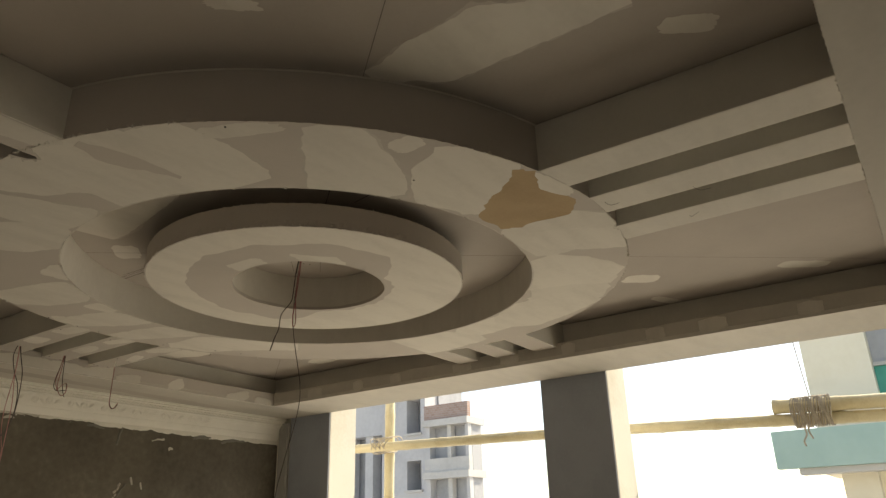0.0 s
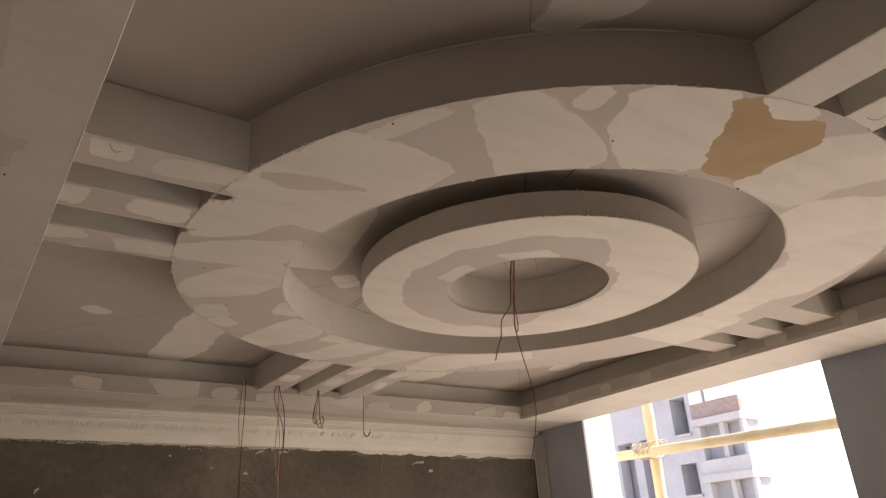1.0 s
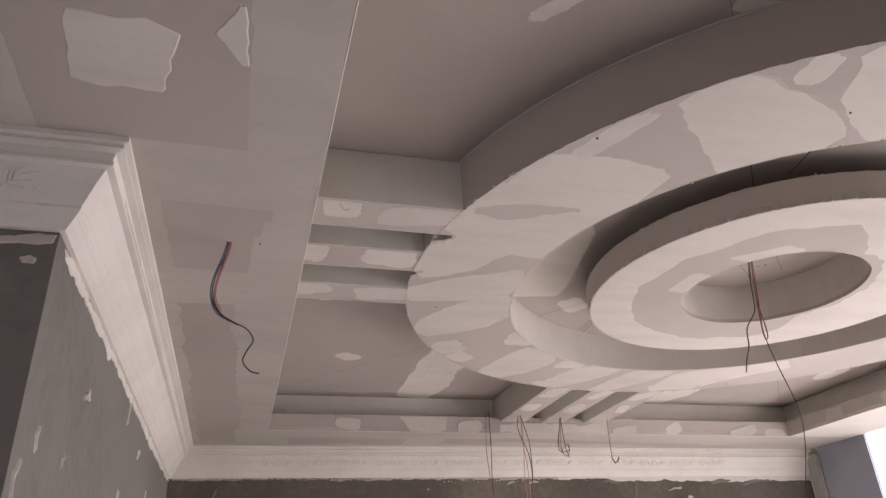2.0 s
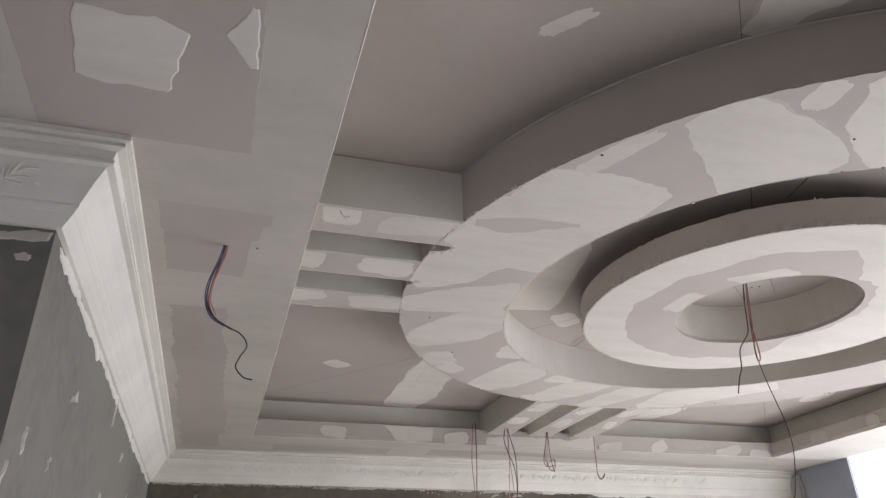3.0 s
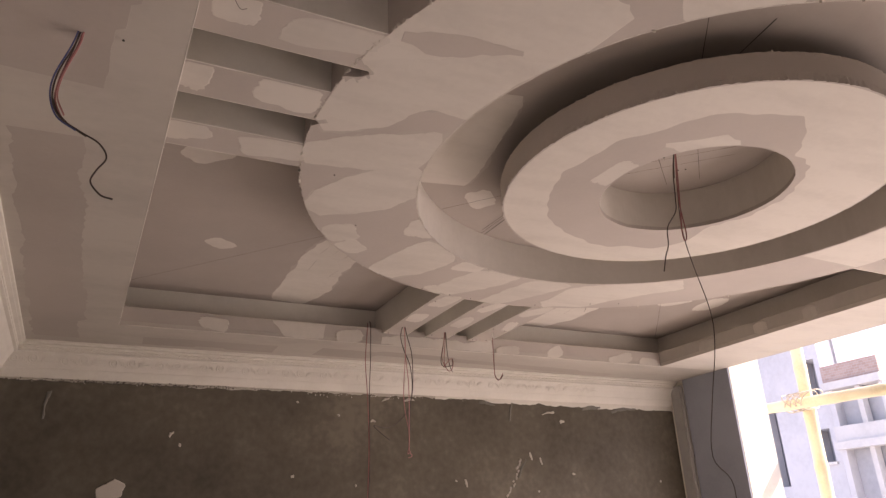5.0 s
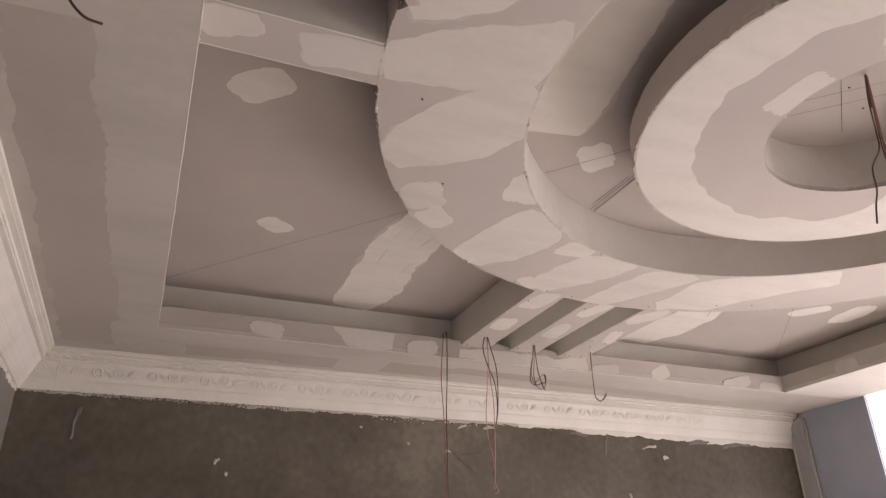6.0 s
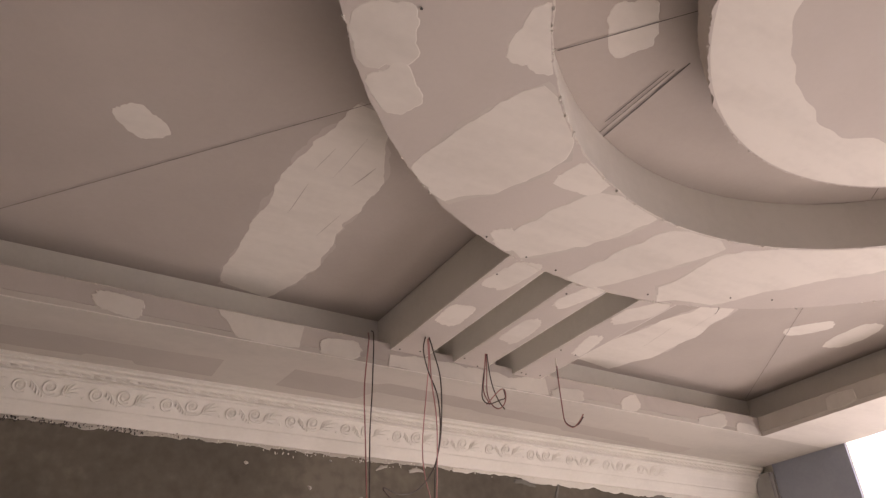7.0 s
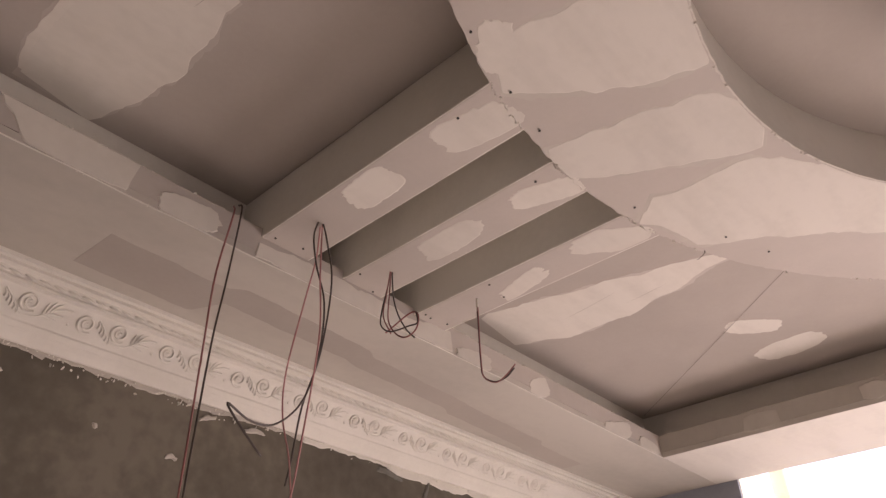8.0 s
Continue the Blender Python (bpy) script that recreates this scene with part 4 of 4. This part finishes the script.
wire_bundle("long red and black wire pair hanging from the upstand", (
    (K, 0.0021, ((-0.392, Y1 + 0.02, 2.66), (-0.397, Y1 - 0.008, 2.622), (-0.392, 1.893, 2.45), (-0.398, 1.893, 2.30), (-0.401, 1.884, 2.10), (-0.406, 1.87, 1.95), (-0.440, 1.80, 1.75), (-0.450, 1.78, 1.5))),
    (RD, 0.0021, ((-0.404, Y1 + 0.02, 2.65), (-0.414, Y1 - 0.006, 2.605), (-0.420, 1.892, 2.45), (-0.398, 1.925, 2.30), (-0.390, 1.925, 2.10), (-0.404, 1.89, 1.95), (-0.442, 1.81, 1.75), (-0.455, 1.79, 1.5))),
))
wire_bundle("looped black and red wires hanging from a beam end", (
    (K, 0.0021, ((-0.262, 1.76, 2.62), (-0.285, 1.745, 2.55), (-0.270, 1.745, 2.48), (-0.235, 1.75, 2.40), (-0.213, 1.78, 2.30), (-0.225, 1.80, 2.20), (-0.300, 1.77, 2.12), (-0.380, 1.73, 2.09), (-0.450, 1.70, 2.095), (-0.410, 1.705, 2.06), (-0.361, 1.716, 2.03))),
    (K, 0.0021, ((-0.258, 1.76, 2.62), (-0.252, 1.74, 2.55), (-0.228, 1.74, 2.45), (-0.210, 1.78, 2.30), (-0.205, 1.83, 2.20), (-0.195, 1.86, 2.10), (-0.210, 1.85, 2.04))),
    (PK, 0.0019, ((-0.260, 1.76, 2.62), (-0.240, 1.79, 2.53), (-0.222, 1.84, 2.45), (-0.210, 1.895, 2.30), (-0.202, 1.90, 2.20), (-0.202, 1.86, 2.10), (-0.228, 1.80, 2.00), (-0.214, 1.80, 1.97), (-0.234, 1.80, 1.96))),
    (PK, 0.0019, ((-0.256, 1.76, 2.62), (-0.268, 1.73, 2.45), (-0.254, 1.73, 2.30), (-0.234, 1.78, 2.10), (-0.228, 1.80, 2.02), (-0.236, 1.80, 1.98), (-0.220, 1.80, 1.99))),
))
wire_bundle("short tangled loops of black and red wire at a beam end", (
    (K, 0.0019, ((-0.013, 1.785, 2.62), (-0.020, 1.785, 2.56), (-0.042, 1.780, 2.47), (-0.046, 1.775, 2.43), (-0.043, 1.745, 2.405), (-0.040, 1.690, 2.40), (-0.038, 1.664, 2.40), (-0.037, 1.670, 2.43))),
    (RD, 0.0019, ((-0.011, 1.785, 2.62), (-0.016, 1.783, 2.54), (-0.034, 1.765, 2.45), (-0.040, 1.735, 2.40), (-0.040, 1.700, 2.375), (-0.038, 1.668, 2.385), (-0.036, 1.664, 2.42), (-0.036, 1.690, 2.435), (-0.040, 1.765, 2.41))),
    (K, 0.0019, ((-0.009, 1.785, 2.62), (-0.011, 1.775, 2.53), (-0.022, 1.745, 2.46), (-0.032, 1.705, 2.40), (-0.038, 1.672, 2.365))),
    (RD, 0.0018, ((-0.012, 1.785, 2.62), (-0.026, 1.783, 2.53), (-0.040, 1.776, 2.46), (-0.036, 1.752, 2.405))),
))
wire_bundle("short wire with a hooked end at a beam end", (
    (PLASTER, 0.0030, ((0.236, 1.712, 2.62), (0.236, 1.712, 2.59), (0.233, 1.711, 2.56))),
    (K, 0.0021, ((0.234, 1.711, 2.575), (0.230, 1.706, 2.50), (0.226, 1.700, 2.41), (0.222, 1.690, 2.365), (0.214, 1.650, 2.335), (0.207, 1.610, 2.332), (0.203, 1.582, 2.345))),
    (RD, 0.0019, ((0.232, 1.707, 2.57), (0.227, 1.702, 2.49), (0.223, 1.696, 2.40), (0.219, 1.686, 2.36), (0.211, 1.645, 2.331), (0.204, 1.608, 2.335), (0.200, 1.576, 2.352))),
))
wire_bundle("thick bundle of red blue and black wires hanging from the border", (
    (K, 0.0017, ((-1.773, -0.187, 2.56), (-1.780, -0.187, 2.51), (-1.800, -0.185, 2.44), (-1.802, -0.183, 2.385), (-1.785, -0.18, 2.35), (-1.750, -0.18, 2.328), (-1.715, -0.18, 2.31), (-1.699, -0.18, 2.283), (-1.712, -0.18, 2.255), (-1.719, -0.18, 2.23), (-1.70, -0.18, 2.207), (-1.679, -0.18, 2.202))),
    (RD, 0.0017, ((-1.770, -0.185, 2.56), (-1.775, -0.183, 2.51), (-1.793, -0.18, 2.44), (-1.797, -0.178, 2.39), (-1.78, -0.176, 2.35), (-1.755, -0.176, 2.332))),
    (BL, 0.0017, ((-1.776, -0.189, 2.56), (-1.787, -0.189, 2.50), (-1.806, -0.187, 2.43), (-1.806, -0.186, 2.385), (-1.79, -0.184, 2.347), (-1.757, -0.184, 2.326))),
    (PK, 0.0017, ((-1.768, -0.190, 2.56), (-1.771, -0.190, 2.51), (-1.788, -0.189, 2.44), (-1.793, -0.188, 2.39), (-1.777, -0.186, 2.352))),
    (K, 0.0017, ((-1.774, -0.184, 2.56), (-1.783, -0.180, 2.50), (-1.797, -0.176, 2.42), (-1.795, -0.176, 2.37), (-1.77, -0.178, 2.34), (-1.735, -0.18, 2.318))),
), 0.15)
wire_bundle("black and red lamp wires hanging through the round hole", (
    (K, 0.0021, ((-0.055, 0.0, 2.745), (-0.075, 0.0, 2.66), (-0.085, 0.0, 2.57), (-0.095, 0.0, 2.52), (-0.14, 0.0, 2.46), (-0.15, 0.0, 2.40), (-0.168, 0.0, 2.36), (-0.185, 0.0, 2.31))),
    (RD, 0.0021, ((-0.050, 0.0, 2.745), (-0.062, 0.0, 2.66), (-0.072, 0.0, 2.56), (-0.066, 0.0, 2.45), (-0.078, 0.0, 2.425), (-0.082, 0.0, 2.46), (-0.076, 0.0, 2.52))),
    (K, 0.0015, ((-0.046, 0.005, 2.745), (-0.060, 0.005, 2.64), (-0.074, 0.005, 2.52), (-0.078, 0.0, 2.43), (-0.060, 0.0, 2.34), (-0.025, 0.0, 2.20), (-0.035, 0.0, 2.09), (-0.085, 0.0, 1.93), (-0.12, 0.0, 1.78), (-0.06, 0.0, 1.70), (-0.09, 0.0, 1.5))),
    (RD, 0.0019, ((-0.044, 0.003, 2.745), (-0.056, 0.003, 2.64), (-0.069, 0.003, 2.53), (-0.08, 0.0, 2.47))),
    (K, 0.0018, ((-0.058, -0.004, 2.745), (-0.07, -0.004, 2.69), (-0.078, -0.004, 2.64))),
))


# ---- plaster crumbs and beads along the cut edges ----
def crumbs(parent, places, low, high, material=PUTTY):
    bm = bmesh.new()
    for p in places:
        r = rng.uniform(low, high)
        m = Matrix.Translation(p) @ pose(0, 0, 0, rng.uniform(0, 180), rng.uniform(0, 180), rng.uniform(0, 180)) @ Matrix.Diagonal((r * rng.uniform(0.8, 2.6), r, r * rng.uniform(0.5, 1.0), 1))
        bmesh.ops.create_icosphere(bm, subdivisions=1, radius=1.0, matrix=m)
    ob = part("plaster_crumbs", bm, material, parent, "rough crumbs of dry putty along the edge")
    ob["kind"] = "stuff"
    return ob


def on_circle(r, z, count, clump):
    out = []
    for i in range(count):
        a = rng.uniform(0, math.tau)
        if noise.noise(Vector((math.cos(a) * clump, math.sin(a) * clump, r))) > -0.05:
            out.append(Vector((r * math.cos(a), r * math.sin(a), z + rng.uniform(-0.0005, 0.004))))
    return out


crumbs(ring, on_circle(R_OUT, Z_RING, 420, 6.0) + on_circle(R_IN, Z_RING, 330, 6.0), 0.0010, 0.0042)
crumbs(disc, on_circle(R_DISC, Z_RING + 0.003, 200, 5.0) + on_circle(R_DISC - 0.006, 2.687, 120, 5.0) + on_circle(R_HOLE, Z_RING + 0.003, 40, 5.0), 0.0008, 0.0026)
edge = [Vector((rng.uniform(TRAY_W, TRAY_E), TRAY_N - 0.001, Z_LIP + rng.uniform(-0.003, 0.002))) for _ in range(150)]
edge += [Vector((rng.uniform(TRAY_W, TRAY_E), TRAY_N, Z_EDGE + rng.uniform(0, 0.002))) for _ in range(170)]
edge += [Vector((TRAY_W, rng.uniform(TRAY_S, TRAY_N), Z_EDGE + rng.uniform(0, 0.003))) for _ in range(150)]
edge += [Vector((rng.uniform(TRAY_W, TRAY_E), TRAY_S, Z_EDGE + rng.uniform(0, 0.003))) for _ in range(240)]
crumbs(border, edge, 0.0007, 0.0024)
bottom = [Vector((rng.uniform(WALL_W, WALL_E), WALL_N - rng.uniform(0.0, 0.006), 2.374 - abs(rng.gauss(0, 0.006)))) for _ in range(420)]
crumbs(wall_n, bottom, 0.0008, 0.0028, PLASTER)
grit = [Vector((rng.triangular(WALL_W, -0.7, -1.5), WALL_N - rng.uniform(0.0, 0.010), 2.374 - rng.gauss(0.004, 0.006))) for _ in range(320)]
crumbs(wall_n, grit, 0.0012, 0.0034, PENCIL)
# bright bead along the lower edge of the north upstand
tube("edge_bead", [(TRAY_W + (TRAY_E - TRAY_W) * i / 40, TRAY_N - 0.0004, Z_EDGE + 0.001 + 0.0008 * math.sin(i * 1.9)) for i in range(41)], 0.0016, PLASTER, border, "", 5, 2)
tube("edge_bead", [(TRAY_W, TRAY_S + (TRAY_N - TRAY_S) * i / 40, Z_EDGE + 0.001 + 0.0008 * math.sin(i * 2.3)) for i in range(41)], 0.0016, PLASTER, border, "", 5, 2)
# ragged putty bridges where the north and west beams meet the ring
for k, (a, b) in enumerate(BEAMS):
    for side in "NW":
        pts = []
        for i in range(26):
            t = a + (b - a) * i / 25
            q = math.sqrt(R_OUT ** 2 - t * t) + rng.uniform(-0.004, 0.004)
            pts.append(Vector((t, q, Z_RING - 0.0003)) if side == "N" else Vector((-q, t - 0.012, Z_RING - 0.0003)))
        crumbs(beams[side, k], pts, 0.0006, 0.0022)

# lumps of putty squeezed out below the cornice
lumps = [Vector((rng.gauss(-0.22, 0.22), WALL_N - rng.uniform(0.0, 0.012), 2.362 - abs(rng.gauss(0, 0.008)))) for _ in range(30)]
crumbs(wall_n, lumps, 0.0012, 0.0036, PLASTER)

# pale caulking where ring and panels meet
tube("caulk_bead", [((R_OUT + 0.001) * math.cos(i * math.tau / 90), (R_OUT + 0.001) * math.sin(i * math.tau / 90), Z_TOP - 0.0025) for i in range(91)], 0.0028, PUTTY, ring, "", 5, 3)
# stubs of cut wire poking out of the beams
for x, y, dx, dy in ((0.03, -1.52, 0.03, -0.05), (-0.03, -1.27, 0.02, -0.045), (0.24, -1.45, -0.03, -0.04), (-1.52, -0.325, 0.03, 0.012), (0.44, 1.16, 0.012, 0.03)):
    stub = empty("wire_stub", "short cut end of dark wire poking out of the board", "wire", "cut wire ends", "", (x, y, Z_RING))
    tube("strand", ((0, 0, 0.01), (dx * 0.2, dy * 0.2, -0.006), (dx * 0.6, dy * 0.6 + 0.006, -0.012), (dx, dy, -0.008)), 0.0006, WIRE_BLACK, stub)


# ---- outside: bamboo scaffold ----
def bamboo_pole(a, b, radius, label):
    a, b = Vector(a), Vector(b)
    d = b - a
    n = max(3, int(d.length / 0.34))
    thing = empty("bamboo_pole", label, "bamboo pole", "scaffold poles outside the window", "", a)
    pts = []
    count = n * 8
    bm = bmesh.new()
    u = d.normalized().cross(Vector((0.3, 0.5, 0.81))).normalized()
    v = d.normalized().cross(u)
    rings = []
    for i in range(count + 1):
        f = i / count
        k = (i % 8) / 8
        r = radius * (1.0 + (0.06 if i % 8 == 0 else 0.0) - 0.03 * math.sin(math.pi * k)) * (1.05 - 0.1 * f)
        c = d * f + u * 0.012 * math.sin(f * 5.1) + v * 0.01 * math.sin(f * 7.7 + 1)
        rings.append([bm.verts.new(c + r * (math.cos(t * math.tau / 12) * u + math.sin(t * math.tau / 12) * v)) for t in range(12)])
    for p, q in zip(rings, rings[1:]):
        for t in range(12):
            bm.faces.new((p[t], p[(t + 1) % 12], q[(t + 1) % 12], q[t]))
    bm.faces.new(rings[0])
    bm.faces.new(rings[-1])
    part("culm", bm, BAMBOO, thing, smooth=True)
    return thing


SX = 2.90
bamboo_pole((SX, 1.93, -3.2), (SX, 1.90, 5.0), 0.044, "upright yellow bamboo scaffold pole")
bamboo_pole((SX - 0.09, 3.4, 2.40), (SX - 0.09, -3.6, 2.165), 0.036, "long horizontal yellow bamboo scaffold pole")
bamboo_pole((SX - 0.09, -1.15, 2.338), (SX - 0.09, -4.6, 2.14), 0.040, "second yellow bamboo pole lashed on top")


def lashing(points_of, turns, label, at):
    thing = empty("rope_lashing", label, "rope", "lashings of the scaffold", "", at)
    for k in range(turns):
        pts = points_of(k)
        tube("rope", pts, 0.0045, ROPE, thing, steps=3)
    return thing


def knot_turn(k):
    s = -0.05 + 0.022 * k
    out = []
    for i in range(13):
        a = i * math.tau / 12
        out.append((-0.045 + 0.105 * math.cos(a), s * (1 if k % 2 else -1) + 0.055 * math.sin(a) * (1 if k % 2 else -1), 0.062 * math.sin(a)))
    return out


lashing(knot_turn, 7, "jute rope lashing where two bamboo poles cross", (SX, 1.915, 2.368))


def wrap_turn(k):
    s = -0.10 + 0.0098 * k
    return [(0.050 * math.cos(i * math.tau / 12), s + 0.006 * math.sin(i + k), 0.088 * math.sin(i * math.tau / 12)) for i in range(13)]


wrap = lashing(wrap_turn, 22, "grey rope wrapped round two bamboo poles with loose ends", (SX - 0.09, -1.36, 2.283))
tube("loose_end", ((-0.05, 0.06, -0.07), (-0.05, 0.05, -0.13), (-0.05, 0.07, -0.17), (-0.05, 0.065, -0.20)), 0.005, ROPE, wrap)
tube("loose_end", ((-0.05, 0.03, -0.07), (-0.05, 0.035, -0.12), (-0.05, 0.02, -0.16)), 0.005, ROPE, wrap)
tube("loose_end", ((-0.01, 0.0, 0.08), (-0.01, 0.015, 0.25), (-0.01, 0.03, 0.50), (-0.01, 0.03, 0.72)), 0.003, ROPE, wrap)

# ---- outside: ground and neighbours ----
structure(box("ground", (-900, 900, -900, 900, -3.3, -3.2), EARTH), "dry earth between the houses", "ground")
structure(box("lower_storey", (FAR_W - 0.2, 2.34, WALL_S - 0.2, 2.58, -3.2, -0.152), SLAB), "plain concrete storey below the room", "wall")

# wall grey and dark openings are lifted pale to hold haze and glare
GREY_WALL = mottled("grey_rendered_wall", (0.44, 0.44, 0.45), (0.56, 0.56, 0.57), 0.6, 9.0, 0.9, 0.3, 0.3, 0.01)
WHITE_BAND = mottled("pale_concrete_band", (0.48, 0.47, 0.45), (0.58, 0.57, 0.55), 1.0, 12.0, 0.85, 0.2, 0.3, 0.01)
HAZED_DARK = mottled("hazed_dark_opening", (0.33, 0.34, 0.36), (0.42, 0.43, 0.45), 1.0, 8.0, 0.9, 0.0, 0.3)
CREAM = mottled("cream_paint", (0.74, 0.68, 0.52), (0.82, 0.77, 0.62), 0.8, 14.0, 0.8, 0.15, 0.25, 0.004)
MINT = mottled("mint_paint", (0.36, 0.52, 0.47), (0.42, 0.58, 0.53), 1.0, 14.0, 0.7, 0.1, 0.25, 0.003)
TEAL = mottled("teal_paint", (0.05, 0.30, 0.24), (0.08, 0.38, 0.30), 1.2, 14.0, 0.6, 0.1, 0.25, 0.003)


def brick_material():
    m, n, l, bsdf = base_material("red_brickwork", 0.9)
    co = n.new("ShaderNodeTexCoord")
    mp = n.new("ShaderNodeMapping")
    mp.inputs["Rotation"].default_value = (0, radians(90), radians(90))
    br = n.new("ShaderNodeTexBrick")
    # brick colours greyed, with the outdoor haze mixed in
    br.inputs["Color1"].default_value = (0.36, 0.25, 0.21, 1)
    br.inputs["Color2"].default_value = (0.42, 0.31, 0.27, 1)
    br.inputs["Mortar"].default_value = (0.40, 0.37, 0.34, 1)
    br.inputs["Scale"].default_value = 4.4
    l.new(co.outputs["Object"], mp.inputs["Vector"])
    l.new(mp.outputs["Vector"], br.inputs["Vector"])
    l.new(br.outputs["Color"], bsdf.inputs["Base Color"])
    return m


BRICK = brick_material()

far = empty("unfinished_house", "grey rendered unfinished house with brick parapets and open windows", "house", "", "", (14, 10, -3.2))


def at_house(name, x0, x1, y0, y1, z0, z1, mat, parent=None, label=""):
    o = (14, 10, -3.2)
    return box(name, (x0 - o[0], x1 - o[0], y0 - o[1], y1 - o[1], z0 - o[2], z1 - o[2]), mat, parent or far, label)


# tall rendered block: wall strips between the window openings
at_house("core", 14.6, 15.8, 9.5, 19, -3.2, 9.0, HAZED_DARK)
for z0, z1 in ((-3.2, 0.0), (1.2, 2.75), (3.5, 4.22), (5.15, 6.2), (7.2, 9.0)):
    at_house("wall", 14.0, 14.58, 9.55, 11.05, z0, z1, GREY_WALL)
for z0, z1 in ((0.0, 1.2), (2.75, 3.5), (4.22, 5.15), (6.2, 7.2)):
    at_house("wall", 14.0, 14.58, 9.55, 9.70, z0, z1, GREY_WALL)
    at_house("wall", 14.0, 14.58, 10.18, 11.05, z0, z1, GREY_WALL)
    at_house("window_sill", 13.93, 14.1, 9.65, 10.23, z0 - 0.06, z0, WHITE_BAND)
for z0, z1 in ((-3.2, 0.2), (2.0, 2.3), (4.30, 6.0), (7.6, 9.0)):
    at_house("wall", 14.1, 14.58, 11.05, 19, z0, z1, GREY_WALL)
for y in (11.5, 12.3, 13.4, 15.0):
    at_house("mullion", 14.15, 14.5, y, y + 0.28, -3.2, 9.0, GREY_WALL)
# projecting bay with brick parapets and pale slab edges
at_house("bay_room", 14.1, 14.55, 8.12, 9.40, -3.2, 4.40, HAZED_DARK)
for z in (-2.3, 0.45, 2.97, 4.30):
    at_house("slab_edge", 13.72, 14.6, 8.03, 9.46, z, z + 0.17, WHITE_BAND)
at_house("parapet", 13.80, 13.95, 8.05, 9.44, 4.472, 4.86, BRICK, None, "red brick parapet, paled by haze in its colour")
for z0, z1 in ((3.142, 3.48), (0.622, 1.1)):
    at_house("parapet", 13.80, 13.95, 8.05, 9.44, z0, z1, WHITE_BAND)
at_house("corner_pier", 13.82, 14.2, 9.28, 9.42, -3.2, 4.298, GREY_WALL)
at_house("post", 13.83, 14.0, 8.07, 8.16, -3.2, 4.298, GREY_WALL)
at_house("post", 13.85, 14.05, 8.62, 8.74, -3.2, 4.298, WHITE_BAND)

near = empty("cream_house", "cream painted house with a mint balcony edge", "house", "", "", (6.5, -3, -3.2))


def at_near(name, x0, x1, y0, y1, z0, z1, mat, label=""):
    return box(name, (x0 - 6.5, x1 - 6.5, y0 + 3, y1 + 3, z0 + 3.2, z1 + 3.2), mat, near, label)


at_near("wall", 6.9, 10.0, -1.50, -0.85, 2.505, 4.4, CREAM)
at_near("wall", 7.2, 10.0, -9.0, -1.503, 3.96, 4.4, CREAM)
at_near("wall", 7.2, 10.0, -9.0, -1.503, 2.505, 2.915, CREAM)
at_near("glass", 7.26, 7.3, -9.0, -1.503, 3.30, 3.955, HAZED_DARK, "dark window glass")
at_near("window_panel", 7.19, 7.3, -9.0, -1.503, 2.92, 3.255, TEAL, "teal painted panel")
at_near("window_frame", 7.15, 7.3, -9.0, -1.503, 3.258, 3.297, WHITE_BAND)
at_near("balcony_edge", 6.0, 6.12, -9.0, -0.53, 2.17, 2.53, MINT, "mint green balcony edge")
at_near("balcony_slab", 6.12, 10.0, -9.0, -0.60, 2.24, 2.50, CREAM)
at_near("moulding", 6.05, 6.3, -9.0, -0.72, 2.11, 2.168, WHITE_BAND)
at_near("pillar", 6.3, 6.55, -1.36, -1.05, -3.2, 2.235, CREAM)
at_near("wall", 7.4, 10.0, -9.0, -1.25, -3.2, 2.235, CREAM)
at_near("window_frame", 7.30, 7.398, -2.2, -1.45, 0.9, 2.1, WHITE_BAND)
at_near("glass", 7.28, 7.299, -2.1, -1.55, 1.0, 2.0, HAZED_DARK)
